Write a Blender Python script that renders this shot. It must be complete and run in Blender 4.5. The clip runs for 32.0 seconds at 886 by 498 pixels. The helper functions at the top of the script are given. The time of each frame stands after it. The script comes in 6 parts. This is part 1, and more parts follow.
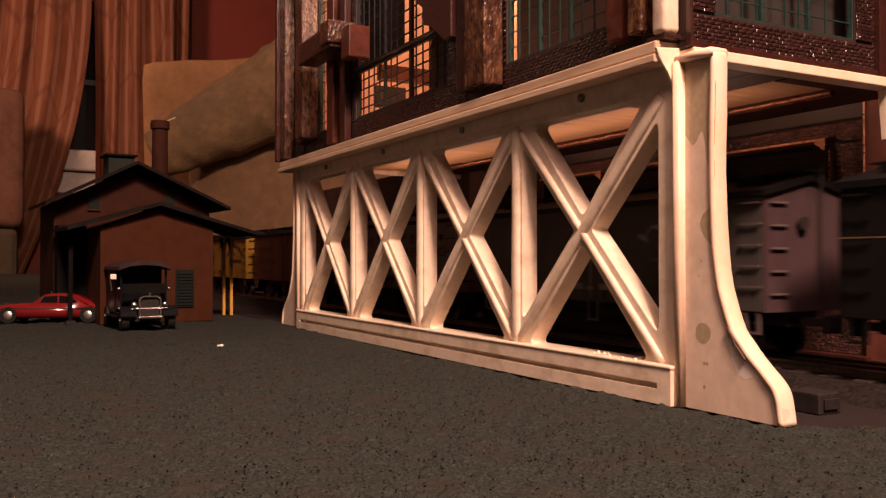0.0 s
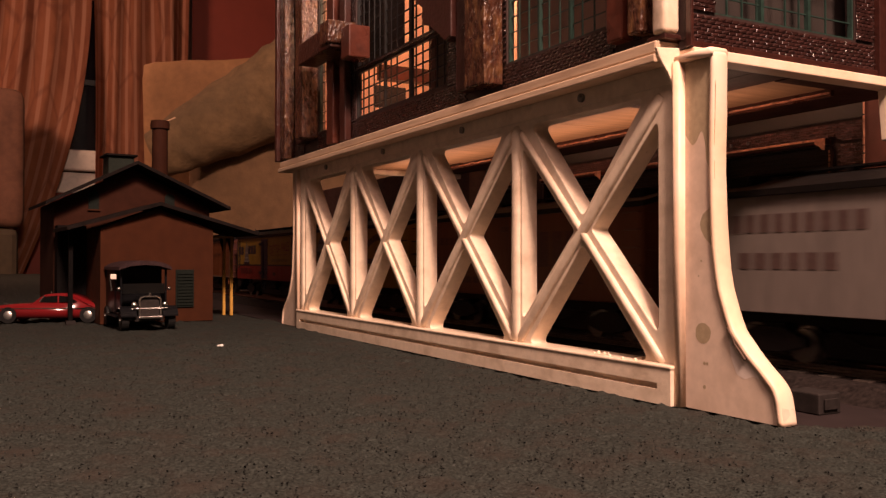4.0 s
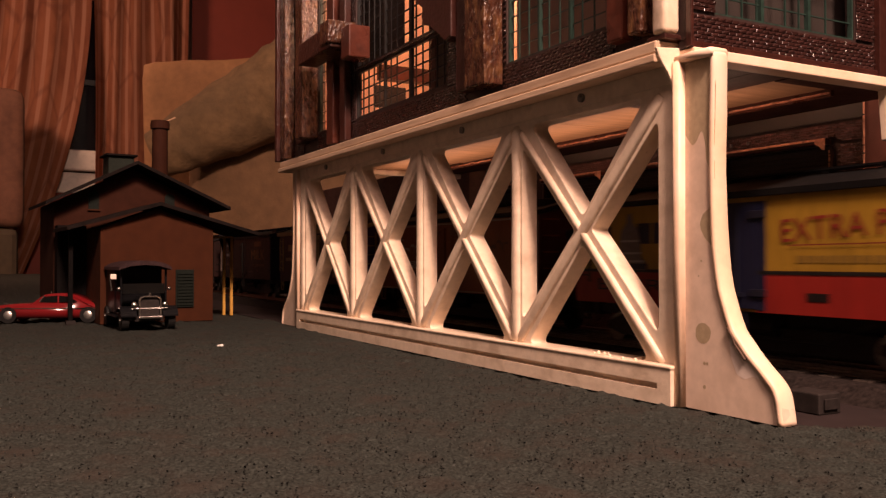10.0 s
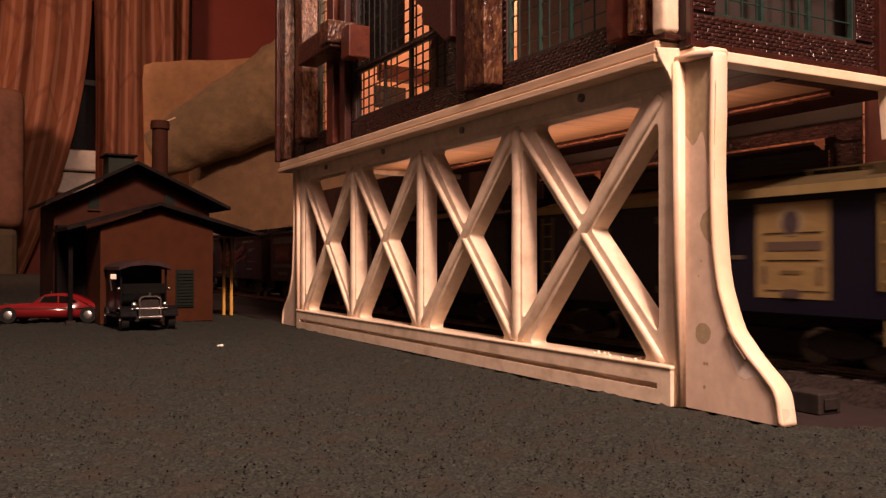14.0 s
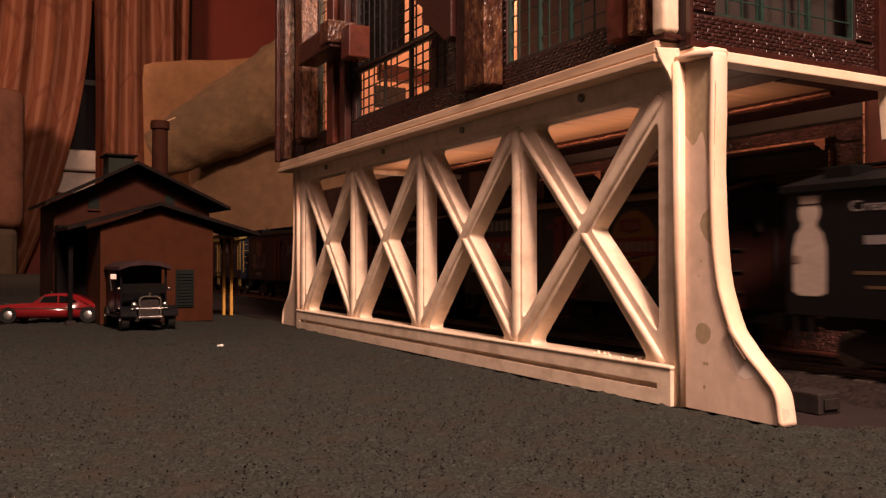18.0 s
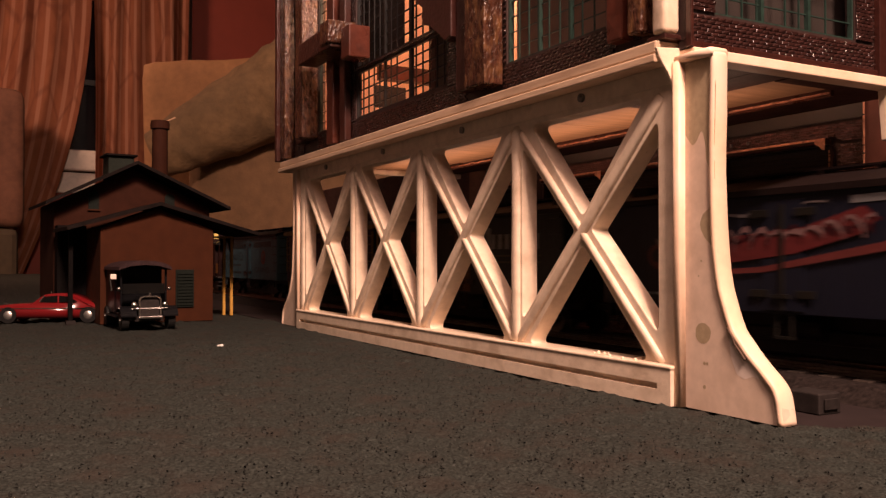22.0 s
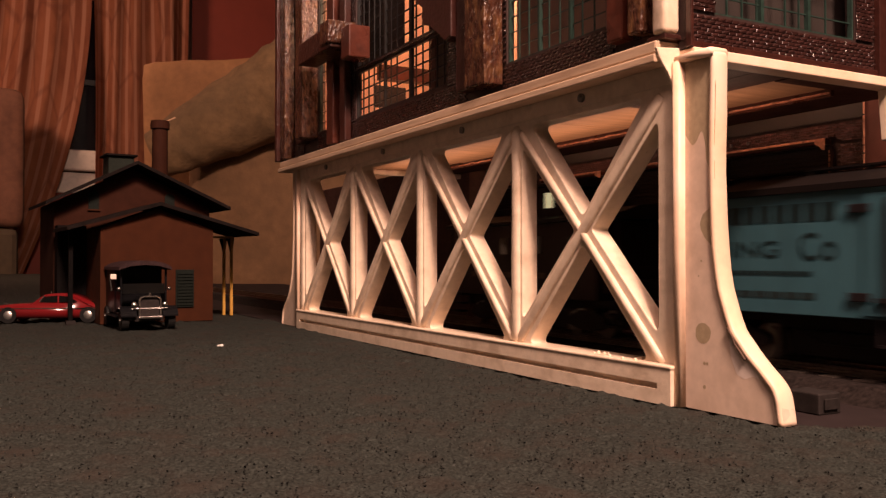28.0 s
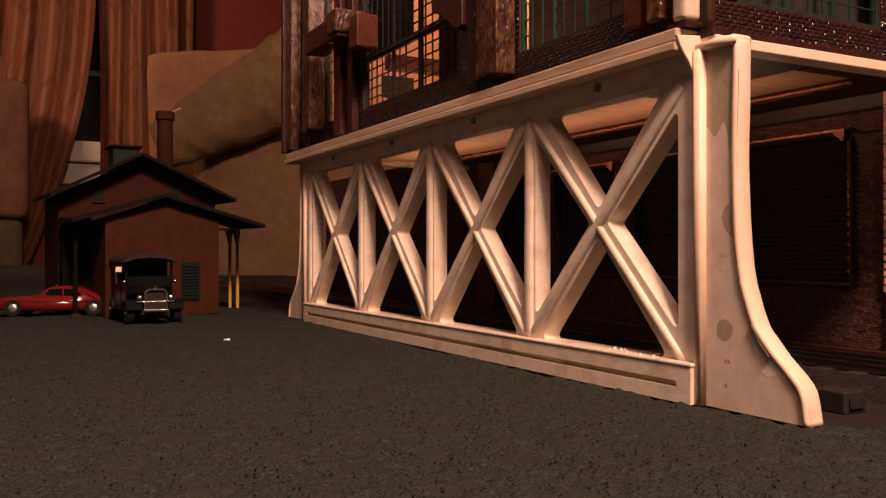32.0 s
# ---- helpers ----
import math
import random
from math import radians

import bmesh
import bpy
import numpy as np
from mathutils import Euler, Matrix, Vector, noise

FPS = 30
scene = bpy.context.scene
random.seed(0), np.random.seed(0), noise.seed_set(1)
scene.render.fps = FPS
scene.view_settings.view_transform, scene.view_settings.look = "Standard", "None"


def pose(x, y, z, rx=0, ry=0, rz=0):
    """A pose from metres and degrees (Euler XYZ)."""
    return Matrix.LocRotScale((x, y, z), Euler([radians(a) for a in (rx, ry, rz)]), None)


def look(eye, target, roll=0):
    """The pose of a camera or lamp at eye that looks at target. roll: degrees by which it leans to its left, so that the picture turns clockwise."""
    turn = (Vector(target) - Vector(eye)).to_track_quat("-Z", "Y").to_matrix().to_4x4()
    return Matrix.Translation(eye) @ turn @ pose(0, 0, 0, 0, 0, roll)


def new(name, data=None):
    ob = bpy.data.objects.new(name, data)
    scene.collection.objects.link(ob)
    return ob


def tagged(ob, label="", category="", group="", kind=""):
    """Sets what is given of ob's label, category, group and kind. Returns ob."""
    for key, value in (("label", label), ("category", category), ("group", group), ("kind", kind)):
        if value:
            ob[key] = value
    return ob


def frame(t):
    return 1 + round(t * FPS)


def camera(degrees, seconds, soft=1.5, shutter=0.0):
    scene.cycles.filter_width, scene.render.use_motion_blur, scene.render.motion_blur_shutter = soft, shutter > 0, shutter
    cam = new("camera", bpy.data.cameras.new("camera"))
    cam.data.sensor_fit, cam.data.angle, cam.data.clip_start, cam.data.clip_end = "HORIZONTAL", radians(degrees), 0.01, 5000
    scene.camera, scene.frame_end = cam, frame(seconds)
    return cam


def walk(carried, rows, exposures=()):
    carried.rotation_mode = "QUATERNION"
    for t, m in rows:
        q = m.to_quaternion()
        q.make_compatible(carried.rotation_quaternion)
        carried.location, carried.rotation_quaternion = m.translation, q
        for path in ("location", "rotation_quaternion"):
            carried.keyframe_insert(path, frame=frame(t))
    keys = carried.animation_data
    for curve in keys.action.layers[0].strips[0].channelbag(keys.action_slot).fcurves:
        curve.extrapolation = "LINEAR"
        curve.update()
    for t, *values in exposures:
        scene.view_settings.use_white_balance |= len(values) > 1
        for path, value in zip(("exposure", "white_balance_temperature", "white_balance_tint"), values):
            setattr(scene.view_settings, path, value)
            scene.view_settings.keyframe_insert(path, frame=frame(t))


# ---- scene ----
cam = camera(54.57, 32.0, soft=1.35, shutter=1.0)
PATH = [
    (0.0, look((-0.256, -0.263, 0.060), (0.695, 1.496, 0.088))),
    (30.0, look((-0.256, -0.263, 0.060), (0.695, 1.496, 0.088))),
    (30.5, look((-0.2557, -0.2598, 0.0603), (0.6926, 1.5000, 0.0875), 0.0)),
    (31.0, look((-0.2546, -0.2560, 0.0606), (0.6891, 1.5061, 0.0798), 0.0)),
    (31.5, look((-0.2539, -0.2532, 0.0613), (0.6870, 1.5107, 0.0686), -0.04)),
    (32.0, look((-0.2545, -0.2527, 0.0614), (0.6863, 1.5100, 0.0684), 0.0)),
]
walk(cam, PATH, exposures=[(0.0, 0.3), (30.2, 0.3), (30.7, 0.16), (31.0, 0.0), (31.5, -0.08), (32.0, -0.12)])

# ---------------------------------------------------------------- light
world = bpy.data.worlds.new("evening_room")
scene.world = world
world.use_nodes = True
world.node_tree.nodes["Background"].inputs[0].default_value = (0.9, 0.55, 0.35, 1)
world.node_tree.nodes["Background"].inputs[1].default_value = 0.024


def area_lamp(name, at, target, size, power, colour):
    d = bpy.data.lights.new(name, "AREA")
    d.shape, d.size, d.energy, d.color = "DISK", size, power, colour
    ob = new(name, d)
    ob.matrix_world = look(at, target)
    return ob


def bulb_lamp(name, at, radius, power, colour):
    d = bpy.data.lights.new(name, "POINT")
    d.shadow_soft_size, d.energy, d.color = radius, power, colour
    ob = new(name, d)
    ob.location = at
    return ob


WARM = (1.0, 0.635, 0.488)
area_lamp("standing_lamp_light", (-0.29, -0.99, 1.33), (0.0, 0.2, 0.05), 0.30, 58.0, WARM)
# Fill light added for the yard-facing sides; it matches no known lamp.
area_lamp("side_fill_light", (-0.26, -0.30, 0.64), (0.0, 0.1, 0.08), 0.24, 1.9, (1.0, 0.57, 0.46))
area_lamp("room_lamp_light", (-1.2, 2.6, 1.62), (-0.15, 4.9, 0.85), 0.5, 47.0, (1.0, 0.54, 0.36))
bulb_lamp("station_upper_bulb", (0.075, 0.36, 0.315), 0.008, 0.60, (1.0, 0.50, 0.30))
# Unseen fill strips, added to brighten the soffit planks.
for y, length, power in ((0.170, 0.24, 0.042), (0.395, 0.19, 0.036)):
    strip_light = area_lamp("soffit_fill_strip", (0.100, y, 0.119), (0.098, y, 1.0), 0.003, power, (1.0, 0.54, 0.36))
    strip_light.data.shape, strip_light.data.size, strip_light.data.size_y = "RECTANGLE", length, 0.003
    strip_light.matrix_world = pose(0.100, y, 0.119, 180, 0, 90)
# Hidden fill lights, added above the gap to brighten the lintels.
for y in (0.120, 0.330):
    bulb_lamp("rear_wall_fill", (0.196, y, 0.205), 0.004, 0.22, (1.0, 0.50, 0.30))

# ---------------------------------------------------------------- materials


def mat(name, base, rough=0.6, metal=0.0, var=0.2, scale=400.0, stain=0.2, stain_scale=60.0, bump=0.15, bump_scale=900.0,
        dist=0.0004, stain_colour=None, spec=0.5, stretch=(1, 1, 1), per_piece=0.0, coat=0.0, emit=0.0):
    m = bpy.data.materials.new(name)
    m.use_nodes = True
    nt = m.node_tree
    b = nt.nodes["Principled BSDF"]
    b.inputs["Roughness"].default_value = rough
    b.inputs["Metallic"].default_value = metal
    b.inputs["Specular IOR Level"].default_value = spec
    b.inputs["Coat Weight"].default_value = coat
    b.inputs["Coat Roughness"].default_value = 0.15
    co = nt.nodes.new("ShaderNodeTexCoord")
    mp = nt.nodes.new("ShaderNodeMapping")
    mp.inputs["Scale"].default_value = stretch
    nt.links.new(co.outputs["Object"], mp.inputs["Vector"])

    def noise_node(s, detail):
        n = nt.nodes.new("ShaderNodeTexNoise")
        n.inputs["Scale"].default_value = s
        n.inputs["Detail"].default_value = detail
        nt.links.new(mp.outputs[0], n.inputs["Vector"])
        return n

    fine, coarse = noise_node(scale, 4), noise_node(stain_scale, 5)
    lo = tuple(c * (1 - var) for c in base)
    hi = tuple(min(1, c * (1 + var)) for c in base)
    r1 = nt.nodes.new("ShaderNodeValToRGB")
    r1.color_ramp.elements[0].position, r1.color_ramp.elements[1].position = 0.3, 0.7
    r1.color_ramp.elements[0].color, r1.color_ramp.elements[1].color = (*lo, 1), (*hi, 1)
    nt.links.new(fine.outputs[0], r1.inputs[0])
    r2 = nt.nodes.new("ShaderNodeValToRGB")
    r2.color_ramp.elements[0].position, r2.color_ramp.elements[1].position = 0.48, 0.72
    r2.color_ramp.elements[0].color, r2.color_ramp.elements[1].color = (0, 0, 0, 1), (stain, stain, stain, 1)
    nt.links.new(coarse.outputs[0], r2.inputs[0])
    mx = nt.nodes.new("ShaderNodeMixRGB")
    sc = stain_colour or tuple(c * 0.45 for c in base)
    mx.inputs[2].default_value = (*sc, 1)
    nt.links.new(r2.outputs[0], mx.inputs[0])
    nt.links.new(r1.outputs[0], mx.inputs[1])
    out = mx.outputs[0]
    if per_piece:
        src = nt.nodes.new("ShaderNodeObjectInfo").outputs["Random"] if per_piece > 0 else nt.nodes.new("ShaderNodeNewGeometry").outputs["Random Per Island"]
        hsv = nt.nodes.new("ShaderNodeHueSaturation")
        mr = nt.nodes.new("ShaderNodeMapRange")
        mr.inputs[3].default_value, mr.inputs[4].default_value = 1 - abs(per_piece), 1 + abs(per_piece)
        nt.links.new(src, mr.inputs[0])
        nt.links.new(mr.outputs[0], hsv.inputs["Value"])
        nt.links.new(out, hsv.inputs["Color"])
        out = hsv.outputs[0]
    nt.links.new(out, b.inputs["Base Color"])
    if emit:
        nt.links.new(out, b.inputs["Emission Color"])
        b.inputs["Emission Strength"].default_value = emit
    rr = nt.nodes.new("ShaderNodeMapRange")
    rr.inputs[3].default_value, rr.inputs[4].default_value = max(0.05, rough - 0.12), min(1, rough + 0.12)
    nt.links.new(coarse.outputs[0], rr.inputs[0])
    nt.links.new(rr.outputs[0], b.inputs["Roughness"])
    if bump:
        nb = noise_node(bump_scale, 3)
        bp = nt.nodes.new("ShaderNodeBump")
        bp.inputs["Strength"].default_value, bp.inputs["Distance"].default_value = bump, dist
        nt.links.new(nb.outputs[0], bp.inputs["Height"])
        nt.links.new(bp.outputs[0], b.inputs["Normal"])
    return m


M = dict(
    resin=mat("cast_cream_resin", (0.77, 0.63, 0.49), 0.33, var=0.06, scale=250, stain=0.7, stain_scale=70, stain_colour=(0.50, 0.38, 0.27), bump=0.35, bump_scale=420, dist=0.0004, spec=0.5),
    # base yellowed for the warm key light; the pale blotches are wear
    resin_warm=mat("warm_lit_worn_resin", (0.79, 0.57, 0.41), 0.42, var=0.06, scale=180, stain=0.8, stain_scale=38, stain_colour=(0.80, 0.66, 0.55), bump=0.3, bump_scale=420, dist=0.0004, spec=0.4),
    # darker base holds the timbers' shade; the brown blotches are stains
    ledge=mat("shaded_stained_resin_ledge", (0.55, 0.40, 0.28), 0.45, var=0.08, scale=150, stain=0.9, stain_scale=26, stain_colour=(0.24, 0.15, 0.095), stretch=(1, 0.35, 2.0), bump=0.3, bump_scale=300, dist=0.0005, spec=0.35),
    resin_face=mat("greyed_resin_face", (0.69, 0.535, 0.425), 0.55, var=0.08, scale=200, stain=0.65, stain_scale=55, stain_colour=(0.49, 0.37, 0.275), bump=0.08, bump_scale=500, dist=0.0003, spec=0.35),
    stain=mat("glue_stain", (0.40, 0.31, 0.20), 0.45, var=0.1, stain=0.1),
    crack=mat("dark_resin_crack", (0.10, 0.060, 0.040), 0.7, var=0.2),
    pale=mat("chipped_pale_resin", (0.80, 0.68, 0.60), 0.45, var=0.05),
    brick=mat("glossy_brown_brick", (0.026, 0.010, 0.0085), 0.20, var=0.35, scale=300, stain=0.4, stain_scale=120, bump=0.7, bump_scale=600, dist=0.0007, per_piece=0.3, spec=0.7),
    brick_many=mat("glossy_brown_brick_rows", (0.026, 0.010, 0.0085), 0.20, var=0.35, scale=300, stain=0.4, stain_scale=120, bump=0.7, bump_scale=600, dist=0.0007, per_piece=-0.3, spec=0.7),
    brick_dark=mat("dark_matte_brick_rows", (0.075, 0.034, 0.030), 0.45, var=0.35, scale=300, stain=0.4, bump=0.5, bump_scale=700, per_piece=-0.4, spec=0.35),
    brick_dull=mat("dull_brown_brick_rows", (0.085, 0.040, 0.034), 0.30, var=0.35, scale=300, stain=0.4, stain_scale=120, bump=0.8, bump_scale=600, dist=0.0008, per_piece=-0.4, spec=0.6),
    mortar=mat("dark_mortar", (0.026, 0.012, 0.010), 0.55, var=0.2),
    brown=mat("dark_brown_paint", (0.036, 0.011, 0.008), 0.32, var=0.25, scale=200, stain=0.4, stain_scale=90, bump=0.4, bump_scale=350, dist=0.0006, spec=0.5),
    timber=mat("varnished_timber", (0.045, 0.017, 0.010), 0.28, var=0.5, scale=260, stain=0.85, stain_scale=150, bump=0.9, bump_scale=330, dist=0.0014, stretch=(1.5, 1.5, 0.7), spec=0.55, stain_colour=(0.155, 0.072, 0.028)),
    timber_dark=mat("dark_varnished_timber", (0.022, 0.008, 0.006), 0.3, var=0.4, scale=220, stain=0.5, stain_scale=100, bump=0.7, bump_scale=260, dist=0.001, spec=0.5, stain_colour=(0.07, 0.03, 0.016)),
    timber_red=mat("red_brown_timber", (0.075, 0.020, 0.012), 0.30, var=0.35, scale=80, stain=0.4, stain_scale=60, bump=0.4, bump_scale=200, dist=0.0008),
    green=mat("green_window_paint", (0.015, 0.034, 0.027), 0.4, var=0.3, scale=300, stain=0.3, bump=0.3),
    blackbar=mat("blackened_bar", (0.008, 0.008, 0.008), 0.45, var=0.3),
    inner=mat("cream_inner_wall", (0.72, 0.47, 0.33), 0.7, var=0.06, scale=120, stain=0.15),
    # dim tone for room areas left unlit
    inner_dim=mat("unlit_room_grey_brown", (0.20, 0.14, 0.11), 0.75, var=0.12, scale=120, stain=0.3),
    matte_brown=mat("matte_dark_brown", (0.050, 0.022, 0.017), 0.6, var=0.3, scale=200, stain=0.4, bump=0.4, spec=0.2),
    column=mat("red_brown_column_paint", (0.13, 0.043, 0.030), 0.4, var=0.25, scale=120, stain=0.5, stain_scale=60, bump=0.3),
    # bright tone holds the light on edges as well as bare worn wood
    raw=mat("lit_worn_salmon_wood", (0.68, 0.30, 0.18), 0.6, var=0.3, scale=300, stain=0.7, stain_scale=180, stain_colour=(0.06, 0.02, 0.014)),
    # near-black tone that holds shade, for sheets over unlit areas
    partition=mat("unlit_dark_brown", (0.018, 0.0115, 0.009), 0.7, var=0.2, scale=120, stain=0.3),
    plank=mat("cream_floor_planks", (0.47, 0.272, 0.148), 0.6, var=0.2, scale=60, stain=0.4, stain_scale=30, stretch=(0.6, 6, 6), per_piece=0.28),
    void=mat("black_shutter_and_shade", (0.034, 0.025, 0.021), 0.5, spec=0.3, var=0.3),
    shade_black=mat("black_porch_paint_and_shade", (0.006, 0.005, 0.005), 0.8, spec=0.05, var=0.3),
    steel=mat("dull_steel", (0.25, 0.24, 0.22), 0.35, metal=1.0, var=0.2, stain=0.4),
    rail=mat("rail_steel", (0.22, 0.19, 0.16), 0.32, metal=1.0, var=0.25, stain=0.5, stain_colour=(0.06, 0.04, 0.03)),
    tie=mat("dark_tie", (0.024, 0.018, 0.015), 0.8, spec=0.15, var=0.4, per_piece=0.3),
    ballast=mat("dark_roadbed", (0.015, 0.011, 0.010), 0.9, spec=0.1, var=0.5, scale=350, bump=0.9, bump_scale=420, dist=0.001),
    ground=mat("grey_turf_mat", (0.0215, 0.0245, 0.0215), 0.95, var=0.65, scale=1000, stain=0.75, stain_scale=42, stain_colour=(0.028, 0.022, 0.018), bump=0.9, bump_scale=1100, dist=0.0008, spec=0.12),
    crumb=mat("turf_crumbs", (0.024, 0.026, 0.024), 0.95, var=0.4, scale=500, per_piece=-0.65, spec=0.1),
    board=mat("grey_base_board", (0.022, 0.016, 0.016), 0.7, spec=0.1, var=0.12, scale=60, stain=0.3, stain_scale=20, bump=0.2),
    black=mat("black_underframe", (0.020, 0.016, 0.015), 0.6, spec=0.2, var=0.3, stain=0.3),
    house=mat("orange_brown_stucco", (0.043, 0.0125, 0.0045), 0.8, var=0.15, scale=90, stain=0.45, stain_scale=28, spec=0.12, stain_colour=(0.036, 0.012, 0.006), bump=0.3),
    house_dark=mat("brown_stucco", (0.031, 0.0098, 0.0052), 0.8, spec=0.1, var=0.15, scale=90, stain=0.4, stain_scale=28, bump=0.3),
    roof=mat("dark_roof_felt", (0.009, 0.0062, 0.0056), 0.8, spec=0.08, var=0.3, scale=200, stain=0.3),
    shutter=mat("dark_green_shutter", (0.008, 0.011, 0.009), 0.6, spec=0.1, var=0.2),
    yellow_post=mat("ochre_post_paint", (0.50, 0.27, 0.05), 0.5, var=0.15),
    green_box=mat("green_roof_box", (0.016, 0.020, 0.016), 0.7, spec=0.1, var=0.2),
    red_car=mat("red_enamel", (0.15, 0.008, 0.010), 0.18, var=0.06, stain=0.1, bump=0.0, coat=0.6),
    hubcap=mat("bright_hubcap", (0.88, 0.86, 0.82), 0.38, metal=1.0, var=0.05, stain=0.1, bump=0.0),
    chrome=mat("chrome", (0.58, 0.56, 0.53), 0.22, metal=1.0, var=0.05, stain=0.1, bump=0.0),
    rubber=mat("tyre_rubber", (0.008, 0.008, 0.008), 0.7, spec=0.2, var=0.2),
    truckblack=mat("black_truck_paint", (0.006, 0.006, 0.007), 0.35, spec=0.08, var=0.2, stain=0.3, bump=0.1),
    truckroof=mat("dull_purple_brown_top", (0.030, 0.017, 0.018), 0.7, spec=0.1, var=0.25),
    glass=mat("dark_glass", (0.006, 0.006, 0.006), 0.08, spec=0.25, var=0.1, stain=0.0, bump=0.0),
    sofa=mat("olive_tan_velour", (0.19, 0.100, 0.046), 0.85, var=0.15, scale=40, stain=0.7, stain_scale=9, stain_colour=(0.13, 0.072, 0.035), bump=0.3, bump_scale=150, dist=0.002),
    chair_brown=mat("brown_chair_velour", (0.115, 0.048, 0.028), 0.85, var=0.15, scale=40, stain=0.6, stain_scale=9, bump=0.3, bump_scale=150, dist=0.002),
    sofa_tan=mat("orange_tan_velour", (0.29, 0.134, 0.052), 0.8, var=0.12, scale=60, stain=0.5, stain_scale=8, stain_colour=(0.17, 0.078, 0.034), bump=0.3, bump_scale=220, dist=0.002),
    sofa_olive=mat("olive_velour", (0.20, 0.115, 0.052), 0.9, var=0.2, scale=45, stain=0.7, stain_scale=7, stain_colour=(0.115, 0.073, 0.038), bump=0.4, bump_scale=120, dist=0.004),
    sofa_dark=mat("shaded_sofa_base", (0.05, 0.035, 0.02), 0.9, var=0.3, scale=30),
    redwall=mat("dark_red_wall_paint", (0.20, 0.032, 0.018), 0.7, var=0.08, scale=8, stain=0.25, stain_scale=1.5, bump=0.2, bump_scale=80, dist=0.002),
    creamwall=mat("cream_wall_paint", (0.27, 0.255, 0.24), 0.8, var=0.05, scale=8, stain=0.15, stain_scale=1.5, bump=0.1, bump_scale=80, dist=0.002),
    room_floor=mat("brown_floor", (0.10, 0.06, 0.035), 0.6, var=0.3, scale=12),
    ceiling=mat("cream_ceiling", (0.42, 0.39, 0.36), 0.85, var=0.05, scale=5),
    whitewood=mat("white_window_paint", (0.62, 0.55, 0.48), 0.5, var=0.06, scale=20),
    night=mat("night_window_pane", (0.006, 0.006, 0.010), 0.08, var=0.2, bump=0.0),
    plywood=mat("plywood_edge", (0.22, 0.14, 0.08), 0.7, var=0.3, scale=30),
    paper=mat("white_paper_scrap", (0.8, 0.78, 0.74), 0.6, var=0.1),
    glow=mat("lit_window_glass", (0.95, 0.82, 0.46), 0.5, var=0.05, bump=0.0, emit=0.42),
    glow_dim=mat("dim_lit_window_glass", (0.80, 0.55, 0.14), 0.5, var=0.1, bump=0.0, emit=0.16),
    milky=mat("frosted_window_glass", (0.045, 0.048, 0.038), 0.3, var=0.1, bump=0.0),
)


def curtain_material():
    m = mat("striped_rust_curtain", (0.36, 0.13, 0.065), 0.85, var=0.2, scale=20, stain=0.5, stain_scale=7, stain_colour=(0.20, 0.05, 0.03), bump=0.2, bump_scale=200, dist=0.002, stretch=(1, 1, 0.35))
    nt = m.node_tree
    b = nt.nodes["Principled BSDF"]
    old = b.inputs["Base Color"].links[0].from_socket
    co = nt.nodes.new("ShaderNodeTexCoord")
    sep = nt.nodes.new("ShaderNodeSeparateXYZ")
    nt.links.new(co.outputs["UV"], sep.inputs[0])
    w = nt.nodes.new("ShaderNodeTexWave")
    w.inputs["Scale"].default_value = 2.1
    w.inputs["Distortion"].default_value = 2.2
    cb = nt.nodes.new("ShaderNodeCombineXYZ")
    nt.links.new(sep.outputs[0], cb.inputs[0])
    nt.links.new(cb.outputs[0], w.inputs["Vector"])
    rp = nt.nodes.new("ShaderNodeValToRGB")
    rp.color_ramp.elements[0].position, rp.color_ramp.elements[1].position = 0.55, 0.85
    nt.links.new(w.outputs[0], rp.inputs[0])
    mx = nt.nodes.new("ShaderNodeMixRGB")
    mx.inputs[2].default_value = (0.50, 0.235, 0.15, 1)
    nt.links.new(rp.outputs[0], mx.inputs[0])
    nt.links.new(old, mx.inputs[1])
    # trailing stems woven over the stripes
    sc = nt.nodes.new("ShaderNodeMapping")
    sc.inputs["Scale"].default_value = (3.4, 6.5, 1.0)
    nt.links.new(co.outputs["UV"], sc.inputs["Vector"])
    vo = nt.nodes.new("ShaderNodeTexVoronoi")
    vo.feature = "DISTANCE_TO_EDGE"
    vo.inputs["Scale"].default_value = 1.0
    nt.links.new(sc.outputs[0], vo.inputs["Vector"])
    rv = nt.nodes.new("ShaderNodeValToRGB")
    rv.color_ramp.elements[0].position, rv.color_ramp.elements[1].position = 0.015, 0.06
    rv.color_ramp.elements[0].color, rv.color_ramp.elements[1].color = (0.38, 0.38, 0.38, 1), (0, 0, 0, 1)
    nt.links.new(vo.outputs["Distance"], rv.inputs[0])
    m2 = nt.nodes.new("ShaderNodeMixRGB")
    m2.inputs[2].default_value = (0.17, 0.05, 0.03, 1)
    nt.links.new(rv.outputs[0], m2.inputs[0])
    nt.links.new(mx.outputs[0], m2.inputs[1])
    nt.links.new(m2.outputs[0], b.inputs["Base Color"])
    return m


M["curtain"] = curtain_material()

# ---------------------------------------------------------------- mesh helpers


def part(name, bm, material, parent=None, label="", m=None, smooth=False):
    me = bpy.data.meshes.new(name)
    bm.normal_update()
    bm.to_mesh(me)
    bm.free()
    me.materials.append(M[material] if isinstance(material, str) else material)
    if smooth:
        for p in me.polygons:
            p.use_smooth = True
    ob = new(name, me)
    if parent:
        ob.parent = parent
    if m is not None:
        ob.matrix_basis = m
    if label:
        ob["label"] = label
    return ob


def thing(name, label, category, group="", kind="", m=None):
    ob = new(name)
    ob.empty_display_size = 0.01
    if m is not None:
        ob.matrix_basis = m
    return tagged(ob, label, category, group, kind)


